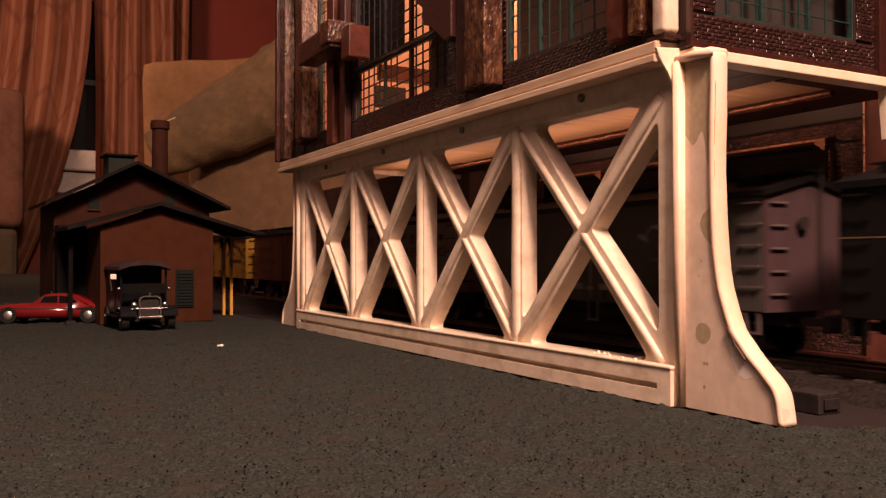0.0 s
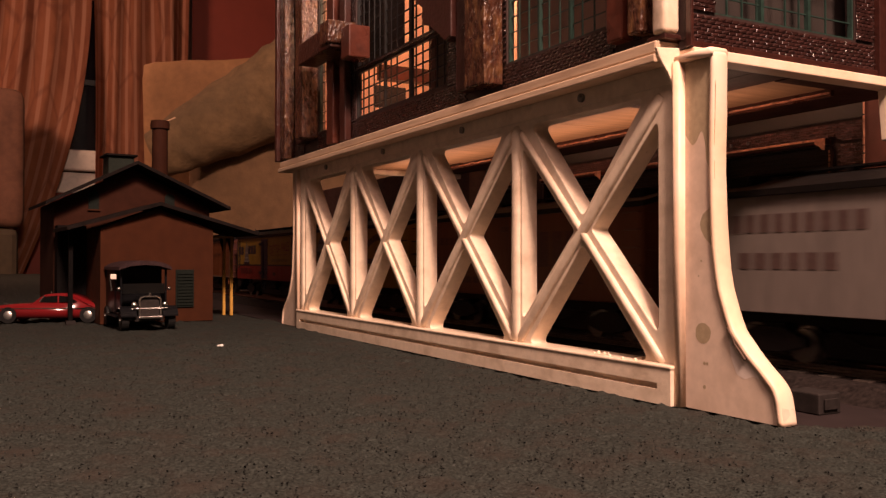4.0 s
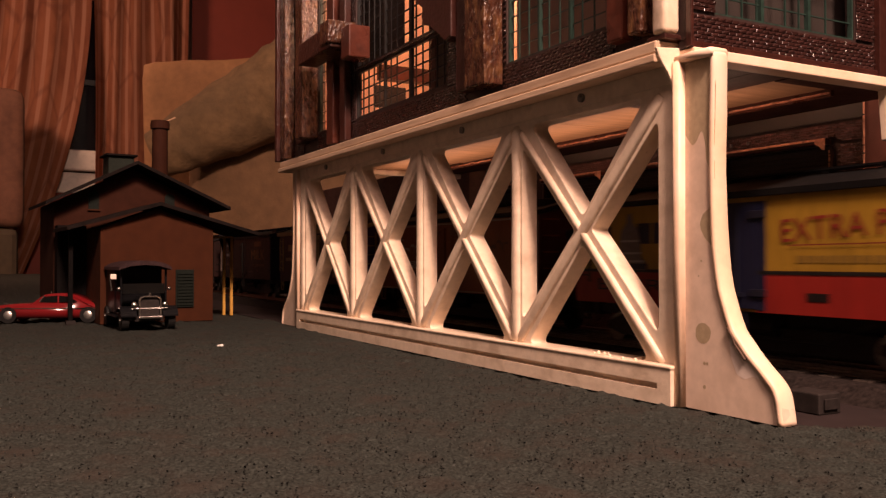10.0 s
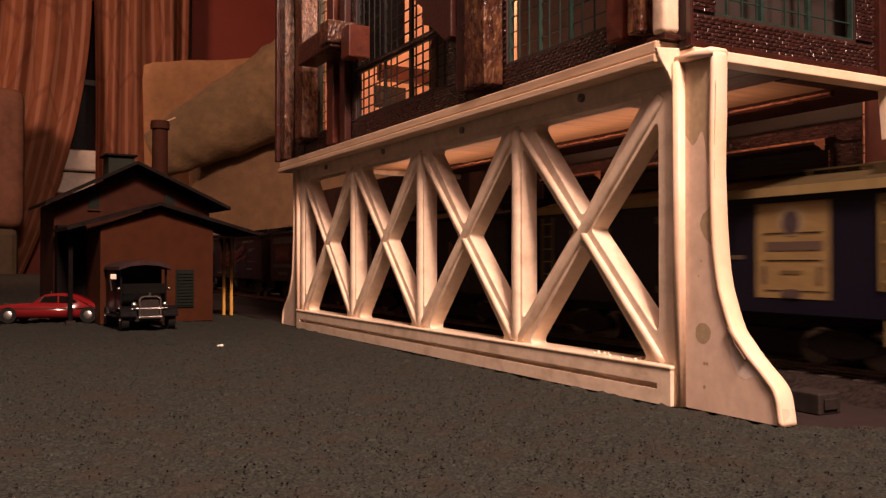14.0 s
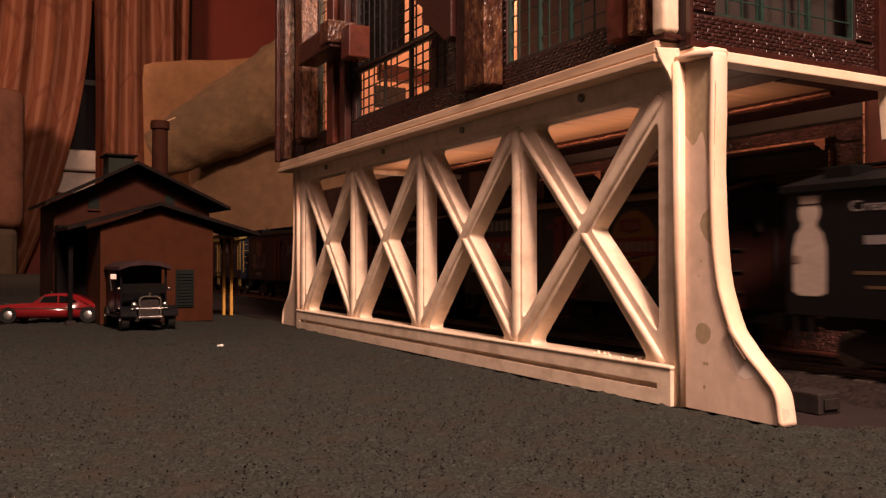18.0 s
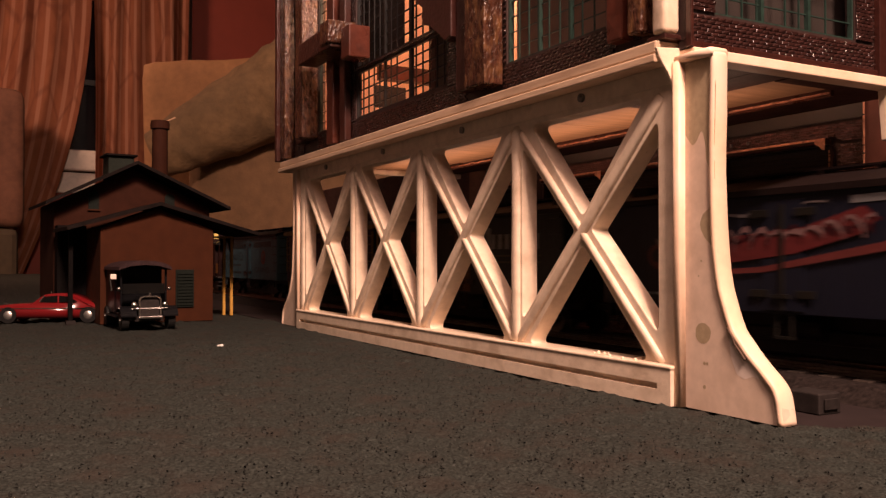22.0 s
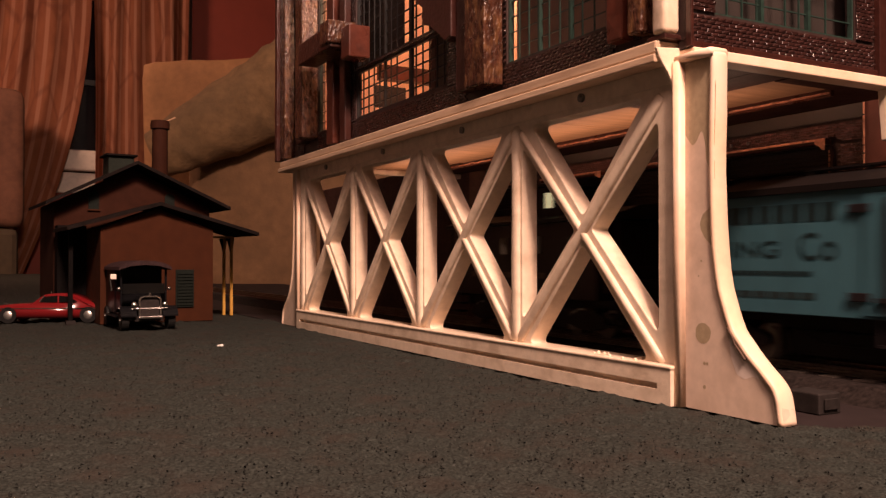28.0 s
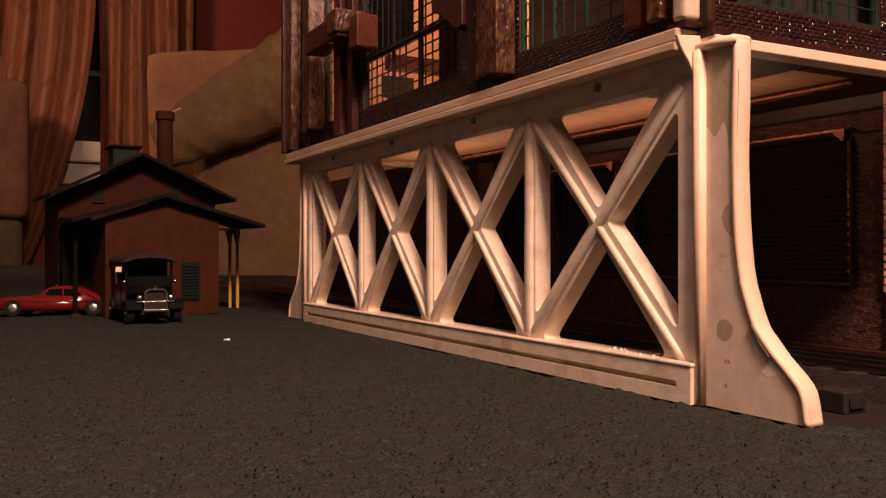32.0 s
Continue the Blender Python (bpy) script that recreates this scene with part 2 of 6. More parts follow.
def box(x0, x1, y0, y1, z0, z1, bevel=0.0, bm=None, segs=2):
    bm = bm or bmesh.new()
    vs = bmesh.ops.create_cube(bm, size=1, matrix=Matrix.Translation(((x0 + x1) / 2, (y0 + y1) / 2, (z0 + z1) / 2)) @ Matrix.Diagonal((x1 - x0, y1 - y0, z1 - z0, 1)))["verts"]
    if bevel:
        es = list({e for v in vs for e in v.link_edges})
        bmesh.ops.bevel(bm, geom=es, offset=bevel, segments=segs, affect="EDGES", profile=0.5)
    return bm


def tube(p, q, r, n=10, bm=None, r2=None):
    bm = bm or bmesh.new()
    p, q = Vector(p), Vector(q)
    d = q - p
    mt = Matrix.Translation((p + q) / 2) @ d.to_track_quat("Z", "Y").to_matrix().to_4x4()
    bmesh.ops.create_cone(bm, cap_ends=True, segments=n, radius1=r, radius2=r if r2 is None else r2, depth=d.length, matrix=mt)
    return bm


def prism(pts, axis, a, b, bm=None, bevel=0.0):
    """A flat outline pushed from a to b along an axis; pts are the two other coordinates in xyz order."""
    bm = bm or bmesh.new()

    def at(p, v):
        return {"x": (v, p[0], p[1]), "y": (p[0], v, p[1]), "z": (p[0], p[1], v)}[axis]
    lo = [bm.verts.new(at(p, a)) for p in pts]
    hi = [bm.verts.new(at(p, b)) for p in pts]
    n = len(pts)
    fs = [bm.faces.new(lo), bm.faces.new(hi[::-1])]
    for i in range(n):
        fs.append(bm.faces.new((lo[i], hi[i], hi[(i + 1) % n], lo[(i + 1) % n])))
    bmesh.ops.recalc_face_normals(bm, faces=fs)
    if bevel:
        es = list({e for f in fs[:2] for e in f.edges})
        bmesh.ops.bevel(bm, geom=es, offset=bevel, segments=2, affect="EDGES", profile=0.5)
    return bm


def sheet_with_holes(outer, holes, a, b):
    """An upright plate in the (y, z) plane, pushed from x = a to b, with holes cut through."""
    bm = bmesh.new()
    loops = []
    for ring in [outer] + holes:
        vs = [bm.verts.new((a, p[0], p[1])) for p in ring]
        loops.append(vs)
        for i in range(len(vs)):
            bm.edges.new((vs[i], vs[(i + 1) % len(vs)]))
    bmesh.ops.triangle_fill(bm, edges=bm.edges[:], use_beauty=True, use_dissolve=False)
    front = bm.faces[:]
    ret = bmesh.ops.extrude_face_region(bm, geom=front)
    for g in ret["geom"]:
        if isinstance(g, bmesh.types.BMVert):
            g.co.x = b
    bmesh.ops.recalc_face_normals(bm, faces=bm.faces[:])
    return bm


def rounded(pts, r, n=4):
    """Round the corners of a convex outline."""
    out = []
    k = len(pts)
    for i in range(k):
        p, q, s = Vector(pts[i - 1]), Vector(pts[i]), Vector(pts[(i + 1) % k])
        u, v = (p - q).normalized(), (s - q).normalized()
        half = u.angle(v) / 2
        d = min(r / math.tan(half), 0.42 * (p - q).length, 0.42 * (s - q).length)
        a, c = q + u * d, q + v * d
        for j in range(n + 1):
            t = j / n
            out.append(tuple((1 - t) ** 2 * a + 2 * t * (1 - t) * q + t * t * c))
    return out


def lettering(text, w, h):
    """A flat word as a mesh, w wide and h high, its lower left corner at the origin, in the xy plane."""
    cu = bpy.data.curves.new("word", "FONT")
    cu.body = text
    ob = bpy.data.objects.new("word", cu)
    scene.collection.objects.link(ob)
    me = bpy.data.meshes.new_from_object(ob.evaluated_get(bpy.context.evaluated_depsgraph_get()))
    bpy.data.objects.remove(ob)
    co = np.array([v.co for v in me.vertices])
    lo, hi = co.min(0), co.max(0)
    for v in me.vertices:
        v.co = ((v.co.x - lo[0]) / (hi[0] - lo[0]) * w, (v.co.y - lo[1]) / (hi[1] - lo[1]) * h, 0)
    bm = bmesh.new()
    bm.from_mesh(me)
    bpy.data.meshes.remove(me)
    return bm

# ---------------------------------------------------------------- room
def setting(name, bm, material, label, category):
    return tagged(part(name, bm, material), label, category, kind="structure")


RX0, RX1, RY0, RY1, RZ0, RZ1 = -2.3, 3.2, -2.2, 4.95, -0.75, 1.75
setting("floor", box(RX0, RX1, RY0, RY1, RZ0 - 0.1, RZ0), "room_floor", "brown floor of the room, in shadow", "floor")
setting("ceiling", box(RX0, RX1, RY0, RY1, RZ1, RZ1 + 0.1), "ceiling", "plain cream ceiling of the room", "ceiling")
setting("wall_west", box(RX0 - 0.1, RX0, RY0, RY1, RZ0, RZ1), "creamwall", "plain cream painted wall", "wall")
setting("wall_east", box(RX1, RX1 + 0.1, RY0, RY1, RZ0, RZ1), "creamwall", "plain cream painted wall", "wall")
setting("wall_south", box(RX0 - 0.1, RX1 + 0.1, RY0 - 0.1, RY0, RZ0, RZ1), "creamwall", "plain cream painted wall", "wall")
# the wall with the curtained window; the opening runs from x -0.5 to 0.6
wn = box(RX0 - 0.1, -0.5, RY1, RY1 + 0.1, RZ0, RZ1)
box(0.6, RX1 + 0.1, RY1, RY1 + 0.1, RZ0, RZ1, bm=wn)
box(-0.5, 0.6, RY1, RY1 + 0.1, RZ0, 0.55, bm=wn)
box(-0.5, 0.6, RY1, RY1 + 0.1, 1.55, RZ1, bm=wn)
setting("wall_north", wn, "redwall", "dark red painted wall with a window behind curtains", "wall")
win = thing("window_1", "dark night window with a white painted sill behind rust curtains", "window", kind="structure")
part("window_sill", box(-0.55, 0.65, RY1 - 0.09, RY1 - 0.002, 0.56, 0.675, 0.01), "whitewood", win)
part("pane", box(-0.5, 0.6, RY1 + 0.05, RY1 + 0.06, 0.55, 1.55), "night", win)
wf = box(-0.5, 0.6, RY1 + 0.03, RY1 + 0.048, 1.06, 1.09)
for xx in (-0.5, 0.03, 0.56):
    box(xx, xx + 0.04, RY1 + 0.03, RY1 + 0.048, 0.55, 1.55, bm=wf)
part("window_frame", wf, "blackbar", win)
part("apron", box(-0.52, 0.62, RY1 - 0.03, RY1 - 0.002, 0.44, 0.555, 0.005), "whitewood", win)


def curtain(x0, x1, lean, folds, seed, y):
    """A hanging cloth with deep folds; lean moves its inner edge sideways towards the floor."""
    rnd = random.Random(seed)
    bm = bmesh.new()
    uv = bm.loops.layers.uv.new("UVMap")
    nu, nv = folds * 12, 24
    ph = [rnd.uniform(0, 6.28) for _ in range(folds + 1)]
    rows = []
    for j in range(nv + 1):
        v = j / nv
        z = 1.70 - v * 2.40
        row = []
        for i in range(nu + 1):
            u = i / nu
            k = u * folds
            amp = 0.046 * (0.7 + 0.5 * math.sin(k * 1.7 + ph[0])) * (0.6 + 0.5 * v)
            yy = y - amp * math.cos(6.283 * k + 0.7 * math.sin(3 * v + ph[int(k) % folds])) - 0.012 * math.sin(17 * u + 4 * v)
            x = x0 + (x1 - x0) * u + 0.012 * math.sin(5 * v + 9 * u + ph[1])
            x += lean * v * v * u
            row.append(bm.verts.new((x, yy, z)))
        rows.append(row)
    for j in range(nv):
        for i in range(nu):
            f = bm.faces.new((rows[j][i], rows[j][i + 1], rows[j + 1][i + 1], rows[j + 1][i]))
            for lp, (a, b) in zip(f.loops, ((i, j), (i + 1, j), (i + 1, j + 1), (i, j + 1))):
                lp[uv].uv = (a / nu * folds * 0.45, b / nv)
    bmesh.ops.solidify(bm, geom=bm.faces[:], thickness=0.004)
    return bm


tagged(part("curtain", curtain(-0.75, 0.285, -0.66, 6, 3, RY1 - 0.16), "curtain", smooth=True), "rust and tan striped curtain hanging in deep folds", "curtain", "curtains of the window")
tagged(part("curtain", curtain(0.288, 0.80, 0.03, 4, 8, RY1 - 0.16), "curtain", smooth=True), "rust and tan striped curtain gathered beside the window", "curtain", "curtains of the window")
tagged(part("wall_pipe", tube((0.835, RY1 - 0.05, RZ0), (0.835, RY1 - 0.05, RZ1), 0.012, 10), "steel", smooth=True), "thin grey pipe running up the red wall", "pipe")


# ---------------------------------------------------------------- sofa behind the layout
def puffy(w, d, h, puff, seed, crisp=5, sag=0.0):
    """A stuffed cushion standing in the xz plane, with a rounded rim and soft dents."""
    bm = bmesh.new()
    bmesh.ops.create_cube(bm, size=1)
    bmesh.ops.subdivide_edges(bm, edges=bm.edges[:], cuts=14, use_grid_fill=True)
    for v in bm.verts:
        x, y, z = v.co * 2
        # superellipsoid
        n = (abs(x) ** crisp + abs(y) ** crisp + abs(z) ** crisp) ** (1 / crisp)
        n2 = max(abs(x), abs(y), abs(z))
        k = n2 / n if n else 1
        x, y, z = x * k, y * k, z * k
        e = noise.noise(Vector((x * 1.7 + seed, y * 1.7, z * 1.7)))
        y *= 1 + puff * (1 - x * x) * (1 - z * z)
        z -= sag * (1 - x * x) * (1 if z > 0 else 0)
        v.co = (x * w / 2, (y + 0.10 * e) * d / 2, (z + 0.04 * e) * h / 2)
    return bm


sofa = thing("sofa", "olive-tan velour sofa with loose cushions behind the layout table", "sofa", m=pose(0.0, 0.0, 0.0))
part("back_cushion", puffy(0.62, 0.13, 0.86, 0.10, 2, 34), "sofa_tan", sofa, "orange-tan velour back cushion", m=pose(0.486, 2.33, 0.236, 0, -2, -26), smooth=True)
part("seat_cushion", puffy(1.1, 0.22, 0.60, 0.20, 9), "sofa", sofa, m=pose(0.76, 1.93, 0.22, 0, 0, -28), smooth=True)
part("back_rest", box(0.2, 1.9, 2.9, 3.1, -0.75, 0.35, 0.05), "sofa", sofa)
# Base coloured dark to hold the shadow below the sofa.
part("base", box(0.52, 1.9, 1.9, 2.9, -0.75, -0.05, 0.03), "sofa_dark", sofa)
roll = bmesh.new()
bmesh.ops.create_cone(roll, cap_ends=True, segments=32, radius1=0.062, radius2=0.160, depth=0.62)
bmesh.ops.subdivide_edges(roll, edges=[e for e in roll.edges if abs(e.verts[0].co.z - e.verts[1].co.z) > 0.5], cuts=60)
for v in roll.verts:
    a = math.atan2(v.co.y, v.co.x)
    n = noise.noise(v.co * 6) + 0.8 * noise.noise(Vector((a * 1.3, v.co.z * 34 + 1.5 * math.sin(a), 2))) * (0.4 + max(0, v.co.z * 3)) + 0.3 * noise.noise(v.co * 23)
    v.co.x *= 1 + 0.15 * n
    v.co.y *= 1 + 0.15 * n
A, B = Vector((0.175, 2.05, 0.352)), Vector((0.62, 1.82, 0.606))
bolster = tagged(part("bolster_cushion", roll, "sofa_olive", smooth=True, m=Matrix.Translation((A + B) / 2) @ (B - A).to_track_quat("Z", "Y").to_matrix().to_4x4()),
                 "olive-tan velour bolster leaning on the sofa", "cushion")
lc = tagged(part("armchair_back", puffy(0.55, 0.22, 0.66, 0.15, 5, 14), "chair_brown", smooth=True, m=pose(-0.345, 4.40, 0.555, 0, 0, 5)), "brown velour chair back before the curtain", "armchair")
part("chair_base", box(-0.25, 0.25, -0.10, 0.30, -1.36, -0.34, 0.03), "sofa_dark", lc)

# ---------------------------------------------------------------- layout table and ground
TX0, TX1, TY0, TY1 = -1.3, 0.45, -0.95, 4.2


def spaced(lo, hi, a, b, fine, growth):
    """Grid lines: fine steps between a and b, widening outwards."""
    xs = list(np.arange(a, b, fine))
    s, x = fine, b
    while x < hi:
        xs.append(x)
        s *= growth
        x += s
    xs.append(hi)
    s, x = fine, a
    left = []
    while x > lo:
        s *= growth
        x -= s
        left.append(max(x, lo))
    return np.array(sorted(set(left + xs)))


def build_ground():
    rng = np.random.default_rng(4)
    xs = spaced(TX0, TX1, -0.36, 0.06, 0.0017, 1.035)
    ys = spaced(TY0, TY1, -0.24, 0.36, 0.0017, 1.035)
    X, Y = np.meshgrid(xs, ys)
    r = rng.normal(size=X.shape)
    for _ in range(1):
        r = (r + np.roll(r, 1, 0) + np.roll(r, 1, 1) + np.roll(r, (1, 1), (0, 1))) / 2
    wide = np.sin(X * 23 + 1.3 * np.sin(Y * 17)) * np.sin(Y * 29 + 1.1) * 0.0006
    lump = rng.normal(size=X.shape)
    for _ in range(5):
        lump = (lump + np.roll(lump, 1, 0) + np.roll(lump, 1, 1) + np.roll(lump, (1, 1), (0, 1))) / 2.4
    lump /= lump.std()
    Z = 0.00028 * r + 0.00035 * lump + wide - 0.0005
    Z[(X > 0.006) & (Y > -0.0475 - (X - 0.0085) * 0.7)] = -0.0034
    co = np.stack([X, Y, Z], -1).reshape(-1, 3)
    ny, nx = X.shape
    i = np.arange(ny * nx).reshape(ny, nx)
    f = np.stack([i[:-1, :-1], i[:-1, 1:], i[1:, 1:], i[1:, :-1]], -1).reshape(-1, 4)
    me = bpy.data.meshes.new("ground")
    me.from_pydata(co.tolist(), [], f.tolist())
    me.materials.append(M["ground"])
    return tagged(new("ground", me), "dark grey grainy turf mat covering the layout", "ground", kind="structure")


build_ground()
board = prism([(0.0062, -0.0455), (0.40, -0.322), (TX1, -0.322), (TX1, TY1), (0.0062, TY1)], "z", -0.0030, -0.0008)
setting("base_board", board, "board", "smooth grey base board between the turf and the track", "board")
layout_table = setting("layout_table", box(TX0, TX1, TY0, TY1, -0.06, -0.004), "plywood", "plywood layout table under the turf mat", "table")
for lx in (TX0 + 0.06, TX1 - 0.06):
    for ly in (TY0 + 0.08, (TY0 + TY1) / 2, TY1 - 0.08):
        part("leg", box(lx - 0.03, lx + 0.03, ly - 0.03, ly + 0.03, RZ0, -0.061, 0.002), "plywood", layout_table)


def build_crumbs():
    rnd = random.Random(11)
    bm = bmesh.new()
    co, fa = [], []
    for _ in range(13000):
        d = rnd.uniform(0.10, 0.75) ** 1.15
        a = rnd.uniform(-0.62, 0.62) + radians(28.4)
        x, y = -0.256 + d * math.sin(a), -0.263 + d * math.cos(a)
        if x > -0.006 and y > -0.06:
            continue
        s = rnd.uniform(0.0002, 0.0006)
        q = Euler((rnd.uniform(0, 6), rnd.uniform(0, 6), rnd.uniform(0, 6))).to_matrix()
        b = len(co)
        for p in ((1, 0, -0.5), (-0.6, 0.8, -0.5), (-0.5, -0.9, -0.5), (0.1, 0, 0.9)):
            v = q @ (Vector(p) * s)
            co.append((x + v.x, y + v.y, 0.0003 + v.z))
        fa += [(b, b + 1, b + 2), (b, b + 3, b + 1), (b + 1, b + 3, b + 2), (b + 2, b + 3, b)]
    me = bpy.data.meshes.new("turf_crumbs")
    me.from_pydata(co, [], fa)
    me.materials.append(M["crumb"])
    tagged(new("turf_crumbs", me), "loose dark and reddish crumbs on the turf mat", "crumbs", kind="stuff")


build_crumbs()
scrap = bmesh.new()
bmesh.ops.create_icosphere(scrap, subdivisions=2, radius=0.0017)
for v in scrap.verts:
    v.co *= 1 + 0.5 * noise.noise(v.co * 900)
    v.co.z = v.co.z * 0.55 + 0.001
for dx, dy, r in ((0.0021, 0.0012, 0.0013), (-0.0018, 0.0010, 0.0011), (0.0006, -0.0012, 0.0012)):
    bmesh.ops.create_icosphere(scrap, subdivisions=1, radius=r, matrix=Matrix.Translation((dx, dy, 0.0008)))
tagged(part("paper_scrap", scrap, "paper", m=pose(-0.1068, 0.3405, 0.0002) @ Matrix.Scale(0.75, 4)), "tiny crumpled white paper scrap on the turf", "scrap")

# ---------------------------------------------------------------- track
TRACK_X = 0.117
bed = prism([(TRACK_X - 0.050, -0.0015), (TRACK_X - 0.036, 0.0060), (TRACK_X + 0.036, 0.0060), (TRACK_X + 0.050, -0.0015)], "y", -0.9, 4.15)
track = tagged(part("track", bed, "ballast"), "straight model railway track on dark roadbed", "track", kind="structure")
tie_me = bpy.data.meshes.new("tie")
tb = box(-0.027, 0.027, -0.0042, 0.0042, 0.0, 0.0032, 0.0005, segs=1)
tb.to_mesh(tie_me)
tb.free()
tie_me.materials.append(M["tie"])
for i in range(150):
    ob = new("tie", tie_me)
    ob.parent = track
    ob.matrix_basis = pose(TRACK_X, -0.5 + 0.018 * i, 0.0035)
rail_profile = [(-0.0022, 0), (0.0022, 0), (0.0022, 0.0006), (0.0006, 0.0011), (0.0006, 0.0024), (0.0013, 0.0029), (0.0013, 0.0037), (-0.0013, 0.0037), (-0.0013, 0.0029), (-0.0006, 0.0024), (-0.0006, 0.0011), (-0.0022, 0.0006)]
for off in (-0.016, 0.0, 0.016):
    pr = [(TRACK_X + off + a, 0.0066 + b) for a, b in rail_profile]
    part("rail", prism(pr, "y", -0.89, 4.14), "rail", track)
RAIL_TOP = 0.0103

# ---------------------------------------------------------------- overhead station: truss side frame
station_label = "white cast truss frame with crossed braces and flared legs"
truss = thing("truss_frame", station_label, "truss")
BAYS = [0.0115 + 0.115 * i for i in range(5)]
ZB, ZT = 0.0155, 0.1325


def truss_web():
    """The pierced plate: four crossed bays with rounded openings."""
    holes = []
    for y0, y1 in zip(BAYS, BAYS[1:]):
        yc, zc = (y0 + y1) / 2, (ZB + ZT) / 2 + 0.0008
        p = 0.0052          # half width of a post
        k = 0.0048          # half width of a brace
        hw, hh = (y1 - y0) / 2, (ZT - ZB) / 2
        ln = math.hypot(hw, hh)
        dy, dz = k * ln / hh, k * ln / hw
        top, bot = 0.1317, ZB + 0.001
        tri = [
            [(y0 + p, bot + (p + dy) * hh / hw), (yc - dy, zc), (y0 + p, 0.1208)],
            [(y1 - p, 0.1208), (yc + dy, zc), (y1 - p, bot + (p + dy) * hh / hw)],
            [(y0 + dy + 0.004, bot), (y1 - dy - 0.004, bot), (yc, zc - dz)],
            [(y1 - dy - 0.0065, top), (y0 + dy + 0.0065, top), (yc, zc + dz)],
        ]
        holes += [rounded(t, 0.0020, 6) for t in tri[:2]] + [rounded(t, 0.0030, 6) for t in tri[2:]]
    outer = [(0.001, 0.001), (0.4825, 0.001), (0.4825, 0.1445), (0.001, 0.1445)]
    bm = sheet_with_holes(outer, holes, 0.0, 0.0095)
    rim = [e for e in bm.edges if e.is_manifold and e.calc_face_angle(0) > 1.2 and e.verts[0].co.x < 0.001 and e.verts[1].co.x < 0.001]
    bmesh.ops.bevel(bm, geom=rim, offset=0.0005, segments=2, affect="EDGES", profile=0.5)
    return bm


part("web", truss_web(), "resin", truss)


def bead(p, q, half, depth=0.0021, shift=0.0):
    """A raised half-round rib on the outer face from p to q, in (y, z)."""
    p, q = Vector(p), Vector(q)
    d = (q - p).normalized()
    n = Vector((-d.y, d.x))
    sec = [(half * math.cos(math.pi * k / 8), -depth * math.sin(math.pi * k / 8) ** 0.7) for k in range(9)]
    sec = [(half, 0.0004)] + sec + [(-half, 0.0004)]
    bm = bmesh.new()
    ends = []
    ln = (q - p).length
    stops = [(0.0, 0.25, 0.7), (0.003, 0.7, 0.92), (0.006, 0.95, 1.0)]
    stops += [(0.006 + (ln - 0.012) * k / 10, 1.0, 1.0) for k in range(1, 10)]
    stops += [(ln - 0.006, 0.95, 1.0), (ln - 0.003, 0.7, 0.92), (ln, 0.25, 0.7)]
    for u, k, m in stops:
        c = p + d * u + n * (shift + 0.00018 * noise.noise(Vector((p.x * 50, u * 90, 3.0))))
        ends.append([bm.verts.new((x * k if x < 0 else x, (c + n * s * m).x, (c + n * s * m).y)) for s, x in sec])
    for a, b in zip(ends, ends[1:]):
        for i in range(len(sec)):
            j = (i + 1) % len(sec)
            bm.faces.new((a[i], a[j], b[j], b[i]))
    bm.faces.new(ends[0][::-1])
    bm.faces.new(ends[-1])
    bmesh.ops.recalc_face_normals(bm, faces=bm.faces[:])
    return bm


for i, y in enumerate(BAYS):
    if 0 < i < 4:
        part("post", bead((y, ZB), (y, 0.1330), 0.0034, 0.0024), "resin", truss, smooth=True)
part("post", bead((BAYS[4] + 0.002, ZB), (BAYS[4] + 0.002, 0.138), 0.0042), "resin", truss, smooth=True)
for y0, y1 in zip(BAYS, BAYS[1:]):
    a, b = (ZB + 0.001, ZT - 0.002)
    part("brace", bead((y0 + 0.0030, b), (y1 - 0.0015, a), 0.0030, 0.0020), "resin", truss, smooth=True)
    part("brace", bead((y0 + 0.002, a), (y1 - 0.0035, b - 0.001), 0.0019, 0.0019), "resin", truss, smooth=True)
# bottom rail with a long slot
rail_out = [(0.0045, 0.0), (0.478, 0.0), (0.478, 0.0155), (0.0045, 0.0155)]
slot = rounded([(0.0125, 0.0062), (0.4700, 0.0062), (0.4700, 0.0088), (0.0125, 0.0088)], 0.0006, 2)
bm = sheet_with_holes(rail_out, [slot], -0.0048, -0.0020)
box(-0.0020, 0.0, 0.0045, 0.478, 0.0, 0.0153, bm=bm)
part("bottom_rail", bm, "resin", truss)
part("bottom_cap", box(-0.0052, 0.011, 0.004, 0.479, 0.0150, 0.0166, 0.0006), "resin", truss)
part("top_chord", box(-0.0008, 0.0, 0.002, 0.482, 0.1345, 0.1445), "resin", truss)
for y in (0.068, 0.184, 0.2985, 0.4135):
    bolt = tube((-0.0008, y, 0.1385), (-0.0022, y, 0.1385), 0.0021, 16)
    tube((-0.0022, y, 0.1385), (-0.0027, y, 0.1385), 0.0012, 16, bolt, 0.0006)
    part("bolt", bolt, "steel", truss, "dull steel bolt head")

# legs: flared plates at both ends with a thick rounded rim
LEG = [(0.0040, 0.0), (0.0040, 0.1425), (-0.0150, 0.1430), (-0.0159, 0.138), (-0.0150, 0.096), (-0.0176, 0.056), (-0.0238, 0.036), (-0.0298, 0.0275), (-0.0362, 0.0212), (-0.0440, 0.0140), (-0.0468, 0.008), (-0.0482, 0.0)]


